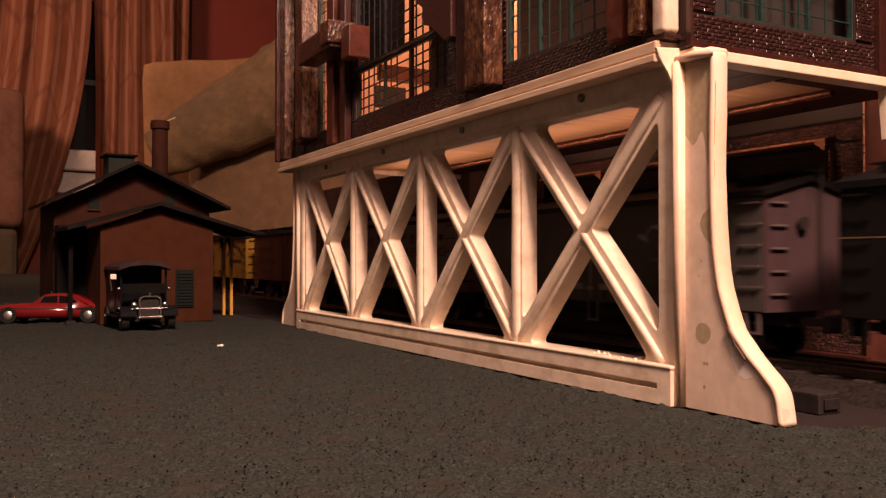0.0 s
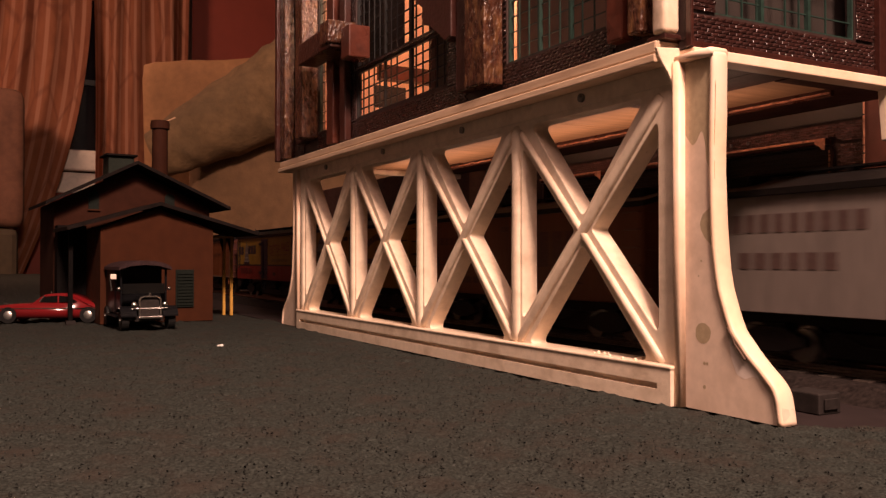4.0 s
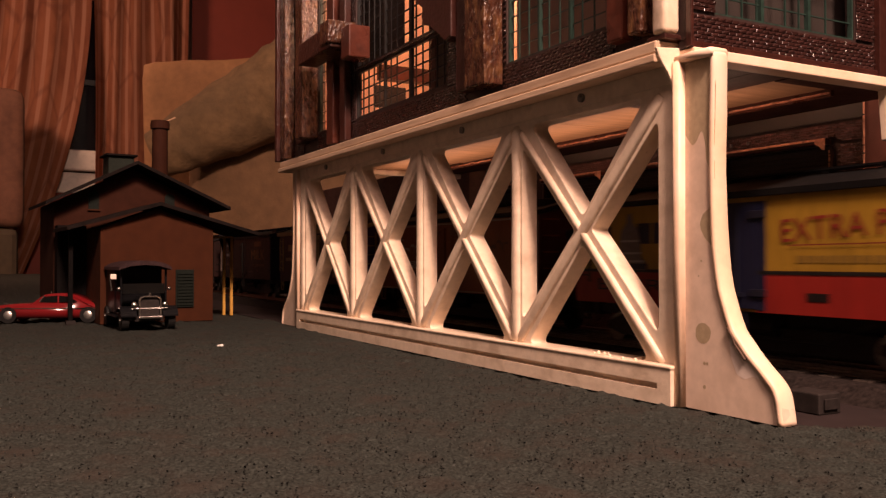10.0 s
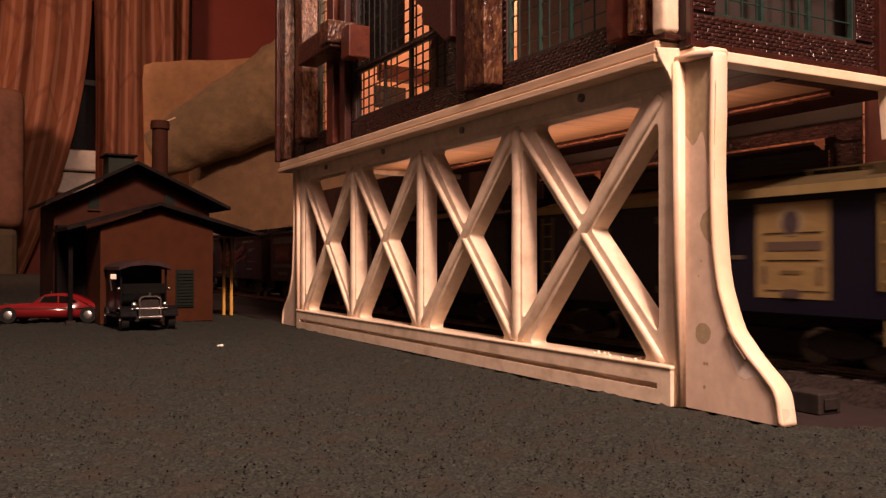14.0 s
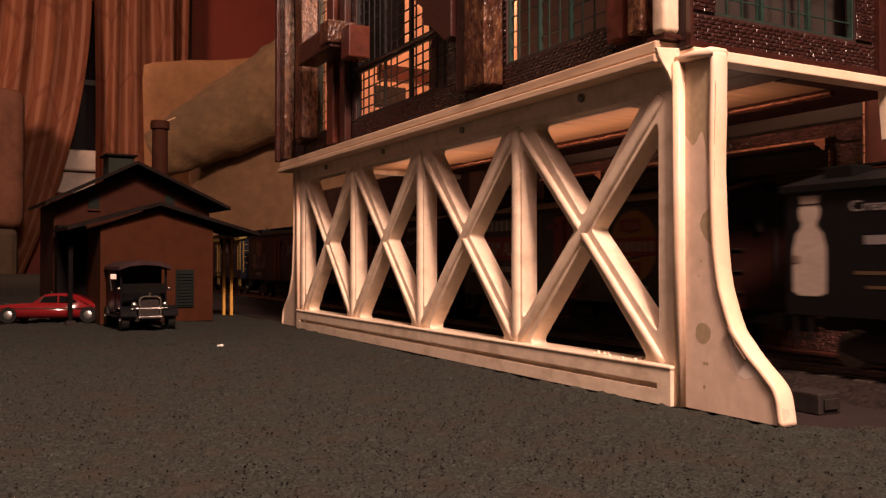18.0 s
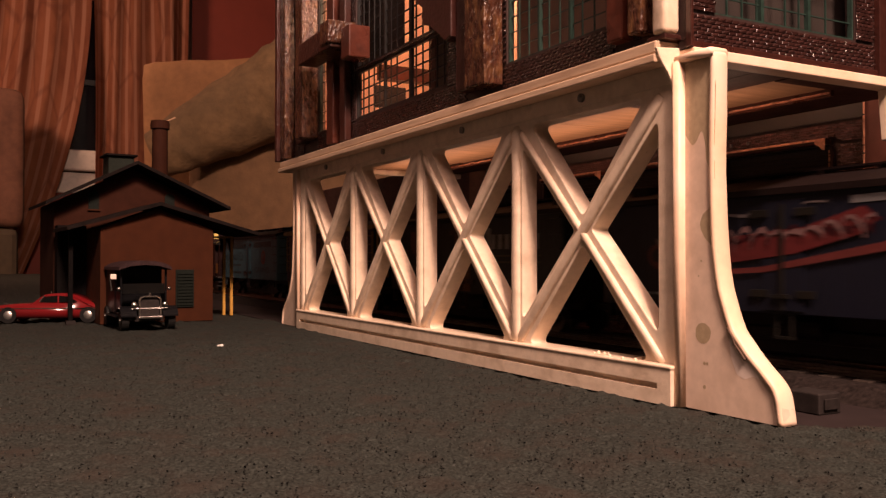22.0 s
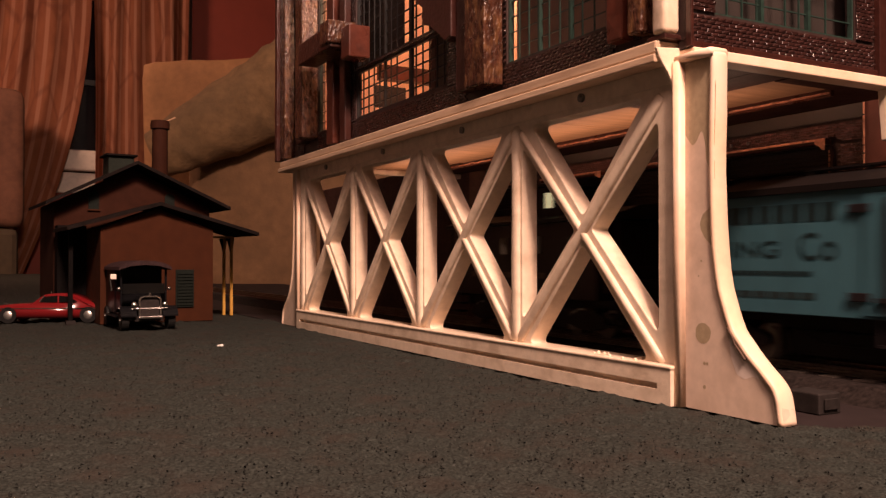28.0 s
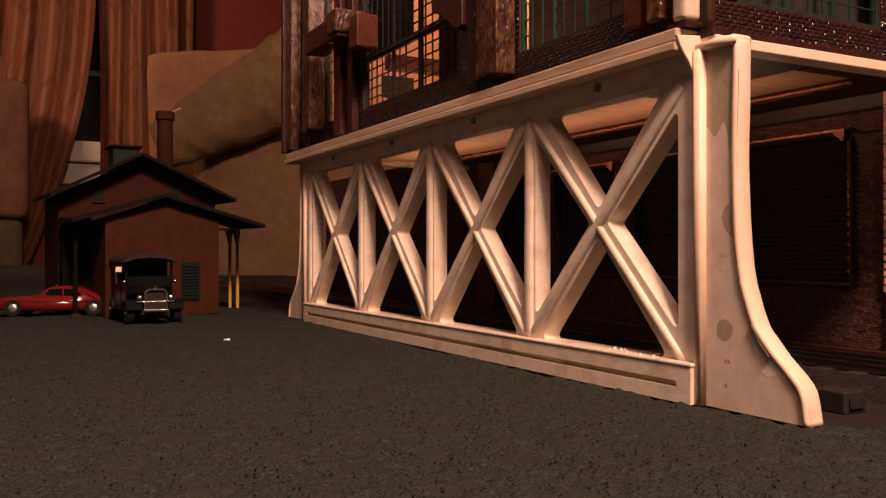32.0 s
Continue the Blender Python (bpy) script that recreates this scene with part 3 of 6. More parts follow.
def smooth_line(pts, n=4):
    out = []
    for i in range(len(pts) - 1):
        p0, p1, p2, p3 = (Vector(pts[max(0, min(len(pts) - 1, i + k))]) for k in (-1, 0, 1, 2))
        for j in range(n):
            t = j / n
            out.append(0.5 * ((2 * p1) + (p2 - p0) * t + (2 * p0 - 5 * p1 + 4 * p2 - p3) * t * t + (3 * p1 - p0 - 3 * p2 + p3) * t ** 3))
    out.append(Vector(pts[-1]))
    return [tuple(v) for v in out]


def strip(line, x0, x1, w, bm=None):
    """A thick band along a line in the (y, z) plane, w wide to both sides."""
    bm = bm or bmesh.new()
    rings = []
    for i, p in enumerate(line):
        p = Vector(p)
        d = (Vector(line[min(i + 1, len(line) - 1)]) - Vector(line[max(i - 1, 0)])).normalized()
        n = Vector((-d.y, d.x))
        r = []
        c = (x0 + x1) / 2
        hx = (x1 - x0) / 2
        for k in range(12):
            a = 6.2832 * k / 12
            ca, sa = math.cos(a), math.sin(a)
            ex = math.copysign(abs(ca) ** 0.30, ca) * hx
            es = math.copysign(abs(sa) ** 0.7, sa) * w
            r.append(bm.verts.new((c + ex, (p + n * es).x, (p + n * es).y)))
        rings.append(r)
    for a, b in zip(rings, rings[1:]):
        for k in range(12):
            bm.faces.new((a[k], a[(k + 1) % 12], b[(k + 1) % 12], b[k]))
    bm.faces.new(rings[0])
    bm.faces.new(rings[-1][::-1])
    for v in bm.verts:
        v.co.y += 0.00035 * noise.noise(v.co * 130)
        v.co.x += 0.00025 * noise.noise(v.co * 170 + Vector((3, 0, 0)))
    bmesh.ops.recalc_face_normals(bm, faces=bm.faces[:])
    return bm


def leg(parent, y0, sign, near):
    def q(pts):
        return [(y0 + sign * a, b) for a, b in pts]
    edge = smooth_line(LEG[2:])
    outline = [LEG[0], LEG[1]] + edge
    l = part("leg", prism(q(outline), "x", 0.0002, 0.0062), "resin_face", parent)
    part("rim", strip(q([(a + 0.0012, b) for a, b in edge]), -0.0008, 0.0075 if near else 0.007, 0.0014), "resin_warm", l, smooth=True)
    part("inner_bead", strip(q([(0.0030, 0.0), (0.0030, 0.07), (0.0030, 0.1425)]), -0.0032, 0.004, 0.0022), "resin_warm", l, smooth=True)
    part("cap", strip(q([(0.004, 0.1432), (-0.005, 0.1436), (-0.0155, 0.1432)]), -0.0030, 0.0075, 0.0018), "resin_warm", l, smooth=True)
    if near:
        for y, z, r in ((-0.0088, 0.0310, 0.0042), (-0.0095, 0.0190, 0.0007), (-0.0110, 0.0190, 0.0006), (-0.0095, 0.0095, 0.0008), (-0.0090, 0.128, 0.0006), (-0.0080, 0.0600, 0.0005), (-0.0065, 0.054, 0.0004)):
            blot = bmesh.new()
            bmesh.ops.create_circle(blot, cap_ends=True, segments=18, radius=r, matrix=Matrix.Translation((0.00016, y0 + y, z)) @ Matrix.Rotation(radians(-90), 4, "Y"))
            for v in blot.verts:
                e = noise.noise(v.co * 700)
                v.co.y += 0.12 * r * e
            part("glue_spot", blot, "stain", l, "brownish glue spot")
        # a long run of old glue under the cap and along the rim
        run = smooth_line([(0.0005, 0.1405), (-0.0148, 0.1405), (-0.0150, 0.104), (-0.0135, 0.097), (-0.0110, 0.1005), (-0.0105, 0.1065), (-0.0085, 0.1125), (-0.0055, 0.1085), (-0.0030, 0.1075), (0.0005, 0.112)], 3)
        part("glue_run", prism([(y0 + a, b) for a, b in run], "x", 0.00016, 0.0004), "stain", l, "brownish dried glue run")
        run2 = smooth_line([(-0.0152, 0.100), (-0.0152, 0.062), (-0.0136, 0.066), (-0.0098, 0.0695), (-0.0074, 0.0745), (-0.0092, 0.0790), (-0.0128, 0.0820), (-0.0138, 0.092)], 3)
        part("glue_run", prism([(y0 + a, b) for a, b in run2], "x", 0.00016, 0.0004), "stain", l, "brownish dried glue run")
        chip = rounded([(-0.0222, 0.0345), (-0.0232, 0.0230), (-0.0262, 0.0165), (-0.0300, 0.0150), (-0.0340, 0.0166), (-0.0400, 0.0150), (-0.0345, 0.0215), (-0.0285, 0.0275)], 0.003)
        part("chip", prism([(y0 + a, b) for a, b in chip], "x", 0.00015, 0.0005), "pale", l, "pale chipped resin")
        part("crack", strip([(y0 - 0.0226, 0.0340), (y0 - 0.0252, 0.0300), (y0 - 0.0259, 0.0280), (y0 - 0.0282, 0.0258), (y0 - 0.0310, 0.0226)], -0.0011, 0.0004, 0.0005), "crack", l, "dark crack along the rim")
    return l


leg(truss, 0.0, 1, True)
leg(truss, 0.4860, -1, False)
part("bracket", prism([(-0.0108, 0.1482), (0.0040, 0.1495), (0.0040, 0.1290), (-0.0005, 0.1290), (-0.0007, 0.1303), (-0.0021, 0.1342), (-0.0043, 0.1382), (-0.0068, 0.1412), (-0.0089, 0.1441)], "y", 0.0055, 0.0071, bevel=0.0004), "resin", truss)

# ---------------------------------------------------------------- overhead station: house body
X1, Y1 = 0.182, 0.512          # far corner of the house
station = thing("overhead_station", "dark brown brick station house with mesh windows over the track", "model building")
WZ0, WZ1 = 0.152, 0.345
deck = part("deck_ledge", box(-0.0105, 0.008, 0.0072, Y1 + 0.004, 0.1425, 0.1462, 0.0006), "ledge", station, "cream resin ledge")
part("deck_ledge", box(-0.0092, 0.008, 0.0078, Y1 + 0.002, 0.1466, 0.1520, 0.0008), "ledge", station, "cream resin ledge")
part("end_beam", box(0.0020, X1, -0.0030, 0.0068, 0.1437, 0.1482, 0.0005), "resin_warm", station, "cream resin beam")
part("end_beam", box(0.0085, X1, Y1 - 0.004, Y1 + 0.002, 0.1450, 0.1508, 0.0005), "resin", station, "cream resin beam")
rl_ = random.Random(17)
# floor planks seen from below
for i in range(11):
    x0 = 0.012 + i * 0.0145
    part("floor_plank", box(x0, x0 + 0.0139, 0.0178, Y1 - 0.006, 0.1688 + 0.0001 * (i % 3), 0.1694), "matte_brown", station)
# Soffit split by light: dark plates for shaded stretches, pale planks where lit.
part("deck_plate", box(0.0085, 0.0675, 0.0072, Y1 - 0.0045, 0.1495, 0.1515), "matte_brown", station)
part("deck_plate", box(0.0680, 0.0915, 0.0072, 0.1240, 0.1495, 0.1515), "matte_brown", station)
part("deck_cross_board", box(0.0920, 0.1810, 0.0072, 0.0335, 0.1492, 0.1515), "matte_brown", station)
part("deck_plate", box(0.1375, 0.1810, 0.0340, Y1 - 0.0045, 0.1495, 0.1515), "matte_brown", station)
for x0, y0, y1 in ((0.0920, 0.0340, 0.1235), (0.0680, 0.1245, 0.1945), (0.0680, 0.1955, 0.2690), (0.0680, 0.2700, 0.3440), (0.0680, 0.3450, 0.4190), (0.0680, 0.4200, Y1 - 0.0045)):
    bm = box(x0, 0.1340, y0, y1, 0.1502, 0.1520, 0.0003, segs=1)
    tilt = rl_.uniform(-0.012, 0.012), rl_.uniform(-0.010, 0.010)
    for v in bm.verts:
        v.co.z += (v.co.x - 0.10) * tilt[0] + (v.co.y - (y0 + y1) / 2) * tilt[1]
    part("soffit_plank", bm, "plank", station, "pale cream plank")
lip = box(0.1345, 0.1372, 0.0340, Y1 - 0.0045, 0.1462, 0.1530)
bmesh.ops.subdivide_edges(lip, edges=[e for e in lip.edges if abs(e.verts[0].co.y - e.verts[1].co.y) > 0.1], cuts=90)
for v in lip.verts:
    v.co.z += 0.0007 * noise.noise(Vector((v.co.x * 90, v.co.y * 160, 2.0)))
    v.co.x += 0.0006 * noise.noise(Vector((v.co.z * 90, v.co.y * 190, 5.0)))
part("soffit_edge_board", lip, "timber_red", station, "rough red-brown edge board")
# Thin bright strip that paints the lit lip of the edge board.
edge = box(0.1333, 0.1346, 0.0345, Y1 - 0.0050, 0.1473, 0.1483)
bmesh.ops.subdivide_edges(edge, edges=[e for e in edge.edges if abs(e.verts[0].co.y - e.verts[1].co.y) > 0.1], cuts=90)
for v in edge.verts:
    v.co.z += 0.0008 * noise.noise(Vector((v.co.x * 90, v.co.y * 210, 8.0)))
part("torn_edge", edge, "raw", station, "rough salmon lip, brightened as if lit")
rn = random.Random(5)
for i in range(9):
    nub = bmesh.new()
    bmesh.ops.create_icosphere(nub, subdivisions=1, radius=rn.uniform(0.0006, 0.0012))
    part("casting_flash", nub, "resin", truss, m=pose(rn.uniform(-0.004, 0.004), rn.uniform(0.028, 0.062), 0.0168), smooth=True)

for i in range(46):
    bay = rn.choice((0, 0, 0, 1, 1, 2, 3))
    t = rn.uniform(0.08, 0.46) if rn.random() < 0.5 else rn.uniform(0.56, 0.92)
    y = BAYS[bay] + (BAYS[bay + 1] - BAYS[bay]) * t - 0.0062
    z = ZB + (ZT - ZB) * t if rn.random() < 0.7 else ZT - (ZT - ZB) * t
    nub = bmesh.new()
    bmesh.ops.create_icosphere(nub, subdivisions=1, radius=rn.uniform(0.0003, 0.0007))
    part("casting_flash", nub, "resin", truss, m=pose(rn.uniform(0.0005, 0.0080), y, z), smooth=True)

# long wall facing the yard: plate with window openings
L_OPEN = [(0.046, 0.139, 0.1695, 0.300), (0.206, 0.356, 0.1705, 0.2070), (0.206, 0.356, 0.2095, 0.300), (0.403, 0.440, 0.1705, 0.300), (0.474, 0.500, 0.1705, 0.300)]
bm = sheet_with_holes([(0.0012, 0.1522), (Y1, 0.1522), (Y1, WZ1), (0.0012, WZ1)], [[(a, c), (b, c), (b, d), (a, d)] for a, b, c, d in L_OPEN], 0.0015, 0.0065)
part("wall", bm, "mortar", station)
E_OPEN = [(0.0175, 0.1085, 0.1645, 0.292)]
bm = sheet_with_holes([(0.0017, 0.1484), (X1, 0.1484), (X1, WZ1), (0.0017, WZ1)], [[(a, c), (b, c), (b, d), (a, d)] for a, b, c, d in E_OPEN], 0.001, 0.006)
for v in bm.verts:
    v.co = (v.co.y, v.co.x, v.co.z)
bmesh.ops.recalc_face_normals(bm, faces=bm.faces[:])
part("end_wall", bm, "mortar", station)
part("far_end_wall", box(0.0066, X1, Y1 - 0.006, Y1 - 0.001, 0.1515, WZ1), "brown", station)
part("rear_wall", box(X1 - 0.006, X1 - 0.001, 0.0065, Y1 - 0.0065, 0.1515, WZ1), "brown", station)
part("roof", box(-0.012, X1 + 0.012, -0.012, Y1 + 0.012, WZ1, WZ1 + 0.008, 0.001), "roof", station)
part("room_floor", box(0.0070, X1 - 0.0065, 0.0200, Y1 - 0.0100, 0.1695, 0.1712), "inner", station)
part("room_wall", box(0.0070, X1 - 0.0065, Y1 - 0.0095, Y1 - 0.0065, 0.1715, WZ1 - 0.001), "inner", station, "cream inner wall")
part("room_wall", box(0.150, 0.153, 0.225, Y1 - 0.010, 0.1715, WZ1 - 0.001), "inner", station, "cream inner wall")
# Added sheet that keeps the near window dim; its tone holds the shade.
part("partition", box(0.052, 0.055, 0.0180, 0.205, 0.1715, WZ1 - 0.001), "inner_dim", station, "dim sheet standing in for the unlit room")
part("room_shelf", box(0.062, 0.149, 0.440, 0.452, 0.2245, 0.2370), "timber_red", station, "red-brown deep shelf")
part("room_panel", box(0.056, 0.0855, 0.440, 0.4450, 0.1985, 0.2175), "void", station, "dark panel and room shade")
# Added sheets: unlit parts of the room behind the mesh, as dark colour.
part("room_panel", box(0.0120, 0.0140, 0.2945, 0.378, 0.2120, 0.305), "void", station, "dark panel and room shade")
part("room_panel", box(0.0120, 0.0140, 0.207, 0.2395, 0.1715, 0.305), "inner_dim", station, "dim grey-brown sheet for the unlit room end")
part("room_post", box(0.0100, 0.0135, 0.2400, 0.2460, 0.1715, 0.305), "timber_red", station, "red-brown post")


def mesh_window(axis, fixed, a, b, z0, z1, dx, dz, thick, parent, missing=0.0, seed=1, material="green", main=()):
    """A grid window: frame, main bars and a fine mesh of bars, some of them broken away."""
    rnd = random.Random(seed)

    def bar(u0, u1, w0, w1, t, off=0.0):
        if axis == "x":
            return box(fixed - t + off, fixed + t + off, u0, u1, w0, w1)
        return box(u0, u1, fixed - t + off, fixed + t + off, w0, w1)
    w = thing_part("window", parent)
    fr = 0.0010 if material == "green" else 0.0014
    for args in ((a, a + fr, z0, z1), (b - fr, b, z0, z1), (a + fr, b - fr, z0, z0 + fr), (a + fr, b - fr, z1 - fr, z1)):
        part("frame", bar(*args, 0.0012), material, w)
    for m0 in main:
        part("mullion", bar(m0 - 0.0009, m0 + 0.0009, z0 + fr, z1 - fr, 0.0011), material, w)
    nu, nz = round((b - a) / dx), round((z1 - z0) / dz)
    for i in range(1, nu):
        u = a + (b - a) * i / nu
        if rnd.random() > missing:
            part("bar", bar(u - thick, u + thick, z0 + fr, z1 - fr, 0.0004), material, w)
    for j in range(1, nz):
        z = z0 + (z1 - z0) * j / nz
        if rnd.random() > missing:
            part("bar", bar(a + fr, b - fr, z - thick, z + thick, 0.00035, 0.0005), material, w)
    return w


def thing_part(name, parent):
    ob = new(name)
    ob.empty_display_size = 0.005
    ob.parent = parent
    return ob


mesh_window("x", 0.0040, 0.046, 0.139, 0.1695, 0.300, 0.0093, 0.0088, 0.00028, station, 0.05, 2, "green", (0.083, 0.110))
mesh_window("x", 0.0040, 0.206, 0.356, 0.1705, 0.2070, 0.0098, 0.0080, 0.00048, station, 0.06, 3, "blackbar", (0.262, 0.306))
mesh_window("x", 0.0040, 0.206, 0.356, 0.2095, 0.300, 0.0098, 0.0080, 0.00048, station, 0.06, 4, "blackbar", (0.262, 0.306))
mesh_window("x", 0.0040, 0.403, 0.440, 0.1705, 0.300, 0.0093, 0.0088, 0.0003, station, 0.1, 5, "green")
mesh_window("x", 0.0040, 0.474, 0.500, 0.1705, 0.300, 0.0093, 0.0088, 0.0003, station, 0.1, 6, "green")
mesh_window("y", 0.0030, 0.0175, 0.1085, 0.1645, 0.292, 0.0091, 0.0085, 0.00028, station, 0.12, 7, "green", (0.0475, 0.078))
# Added dark sheet; its near-black tone stands in for the unlit room.
part("partition", box(0.0075, X1 - 0.007, 0.0150, 0.0170, 0.1530, WZ1 - 0.002), "partition", station, "dark sheet standing in for the unlit room")

# timbers on the long wall
for y0, y1, z0, z1, xo, ma in (
        (0.1420, 0.1640, 0.1585, 0.340, -0.0115, "timber"), (0.1660, 0.1815, 0.1600, 0.340, -0.0070, "brown"),
        (0.4400, 0.4580, 0.1660, 0.340, -0.0135, "timber"), (0.4590, 0.4730, 0.1640, 0.340, -0.0075, "brown"),
        (0.3640, 0.3760, 0.1545, 0.340, -0.0045, "brown"), (0.3860, 0.4010, 0.1550, 0.340, -0.0060, "timber_red"),
        (0.5020, 0.5160, 0.1545, 0.340, -0.0085, "timber"), (0.5165, 0.5230, 0.1530, 0.340, -0.0115, "brown"),
        (0.0180, 0.0265, 0.1580, 0.340, -0.0085, "timber"), (0.0330, 0.0440, 0.1585, 0.340, -0.0060, "timber_red")):
    bm = box(xo, 0.0012, y0, y1, z0, z1, 0.0009)
    bmesh.ops.subdivide_edges(bm, edges=[e for e in bm.edges if abs(e.verts[0].co.z - e.verts[1].co.z) > 0.05], cuts=16)
    for v in bm.verts:
        v.co.x += 0.0005 * noise.noise(v.co * 160)
        v.co.y += 0.0004 * noise.noise(v.co * 190 + Vector((7, 0, 0)))
    part("timber", bm, ma, station, "varnished rough timber")
# outrigger beam with a clamp and a stub block
part("outrigger", box(-0.0230, -0.0060, 0.3480, 0.4220, 0.2225, 0.2400, 0.0010), "timber_dark", station, "varnished outrigger timber")
part("clamp", box(-0.0255, -0.0015, 0.3460, 0.3650, 0.2255, 0.2430, 0.0012), "timber", station, "glossy clamp block")
part("stub_block", box(-0.0175, -0.0005, 0.3235, 0.3400, 0.2110, 0.2350, 0.0010), "timber_red", station, "red-brown wooden block")
part("hook", prism([(0.1825, 0.300), (0.1825, 0.1940), (0.1900, 0.1925), (0.1990, 0.1990), (0.2120, 0.2075), (0.2185, 0.2090), (0.2215, 0.2150), (0.2200, 0.2200), (0.2260, 0.2240), (0.2330, 0.2300), (0.2380, 0.2500), (0.2400, 0.300)], "x", -0.0100, -0.0005, bevel=0.0008), "brown", station, "dark brown iron bracket")
part("sill", box(-0.0020, 0.0010, 0.0040, Y1, 0.1525, 0.1545, 0.0004), "brown", station)
part("corner_post", box(-0.0082, 0.0006, 0.0034, 0.0120, 0.1545, WZ1, 0.0022, segs=4), "resin", station, "cream rounded corner post", smooth=True)
# Dark box that paints the shaded hollow below the post.
part("corner_post", box(-0.0074, 0.0030, 0.0042, 0.0150, 0.1522, 0.1543, 0.0004), "brown", station, "dark box for the shaded hollow under the corner post")
part("corner_post", tube((0.1358, 0.0030, 0.1490), (0.1358, 0.0030, WZ1), 0.0060, 20), "resin", station, "cream round corner post", smooth=True)
part("bracket", prism(rounded([(0.1302, 0.1436), (0.1311, 0.1340), (0.1328, 0.1190), (0.1400, 0.1190), (0.1400, 0.1436)], 0.0008), "y", -0.0005, 0.0045, bevel=0.0004), "resin", station, "cream curved bracket")
for x0, x1 in ((0.0008, 0.0024), (0.1085 + 0.014, 0.1300), (0.1680, 0.1805)):
    part("pilaster", box(x0, x1, -0.0024, 0.0010, 0.1484, 0.340, 0.0004), "brown", station)
part("base_strip", box(0.0026, 0.1220, -0.0016, 0.0010, 0.1484, 0.1512, 0.0004), "brown", station)

# bricks
BW, BH, GAP = 0.0038, 0.00138, 0.0003


def brick_rows(u0, u1, z0, z1, skip=()):
    out = []
    z, r = z0, 0
    while z + BH <= z1 + 1e-6:
        u = u0 - (BW + GAP) * (0.5 if r % 2 else 0)
        while u < u1:
            a, b = max(u, u0), min(u + BW, u1)
            if b - a > 0.0008 and not any(a < s[1] and b > s[0] and z < s[3] and z + BH > s[2] for s in skip):
                out.append((a, b, z))
            u += BW + GAP
        z += BH + GAP
        r += 1
    return out


def brick_mesh(bm_co, bm_fa, lo, hi):
    b = len(bm_co)
    (x0, y0, z0), (x1, y1, z1) = lo, hi
    bm_co += [(x0, y0, z0), (x1, y0, z0), (x1, y1, z0), (x0, y1, z0), (x0, y0, z1), (x1, y0, z1), (x1, y1, z1), (x0, y1, z1)]
    bm_fa += [tuple(b + i for i in f) for f in ((0, 3, 2, 1), (4, 5, 6, 7), (0, 1, 5, 4), (1, 2, 6, 5), (2, 3, 7, 6), (3, 0, 4, 7))]


def chamfered_brick(co, fa, lo, hi, c, wob, ku=1.3, kd=1.05):
    """A brick in an end wall facing -y, its outer upright edges cut off; wob tips its face."""
    b = len(co)
    (x0, y0, z0), (x1, y1, z1) = lo, hi
    for z, t in ((z0, 0.0), (z1, wob)):
        co += [(x0, y1, z), (x0, y0 + c * kd + t, z), (x0 + c * ku, y0 + t, z), (x1 - c * 0.5, y0 - t, z), (x1, y0 + c, z), (x1, y1, z)]
    fa += [tuple(b + i for i in f) for f in ((0, 5, 4, 3, 2, 1), (6, 7, 8, 9, 10, 11), (0, 1, 7, 6), (1, 2, 8, 7), (2, 3, 9, 8), (3, 4, 10, 9), (4, 5, 11, 10))]


def brick_stuff(name, parent, faces, material="brick_dull"):
    co, fa = [], []
    for lo, hi in faces:
        brick_mesh(co, fa, lo, hi)
    me = bpy.data.meshes.new(name)
    me.from_pydata(co, [], fa)
    me.materials.append(M[material])
    ob = new(name, me)
    ob.parent = parent
    ob["kind"] = "stuff"
    return ob


rb = random.Random(21)
tim = [(0.142, 0.1815, 0, 1), (0.364, 0.376, 0, 1), (0.386, 0.401, 0, 1), (0.44, 0.473, 0, 1), (0.502, 0.52, 0, 1), (0.018, 0.0265, 0, 1), (0.033, 0.044, 0, 1)]
rows = [q for a, b, c, d in ((0.016, Y1, 0.1548, 0.1692), (0.016, Y1, 0.3005, 0.340), (0.139, 0.206, 0.1692, 0.3), (0.356, 0.403, 0.1692, 0.3), (0.206, 0.356, 0.2072, 0.2093)) for q in brick_rows(a, b, c, d, tim)]
co, fa = [], []
for a, b, z in rows:
    chamfered_brick(co, fa, (a, 0.0006 - rb.uniform(0, 0.0002), z), (b, 0.0014, z + BH), 0.00016 if rb.random() < 0.25 else 0.00001, rb.uniform(0.0, 0.00045), 0.8, 1.6)
me = bpy.data.meshes.new("brickwork")
me.from_pydata([(y, x, z) for x, y, z in co], [], [f[::-1] for f in fa])
me.materials.append(M["brick_many"])
ob = new("brickwork", me)
ob.parent = station
ob["kind"] = "stuff"
end_rows = brick_rows(0.0026, 0.1220, 0.1515, 0.1643)
end_rest = brick_rows(0.0026, 0.0172, 0.1648, 0.34) + brick_rows(0.1090, 0.1220, 0.1648, 0.34) + brick_rows(0.0172, 0.1090, 0.293, 0.34) + brick_rows(0.1302, 0.1678, 0.1515, 0.34)
co, fa = [], []
for a, b, z in end_rest:
    chamfered_brick(co, fa, (a, 0.0001 - rb.uniform(0, 0.0002), z), (b, 0.0009, z + BH), 0.00017 if rb.random() < 0.3 else 0.00001, rb.uniform(0.0, 0.00045))
me = bpy.data.meshes.new("brickwork")
me.from_pydata(co, [], fa)
me.materials.append(M["brick_many"])
ob = new("brickwork", me)
ob.parent = station
ob["kind"] = "stuff"
shared = {}
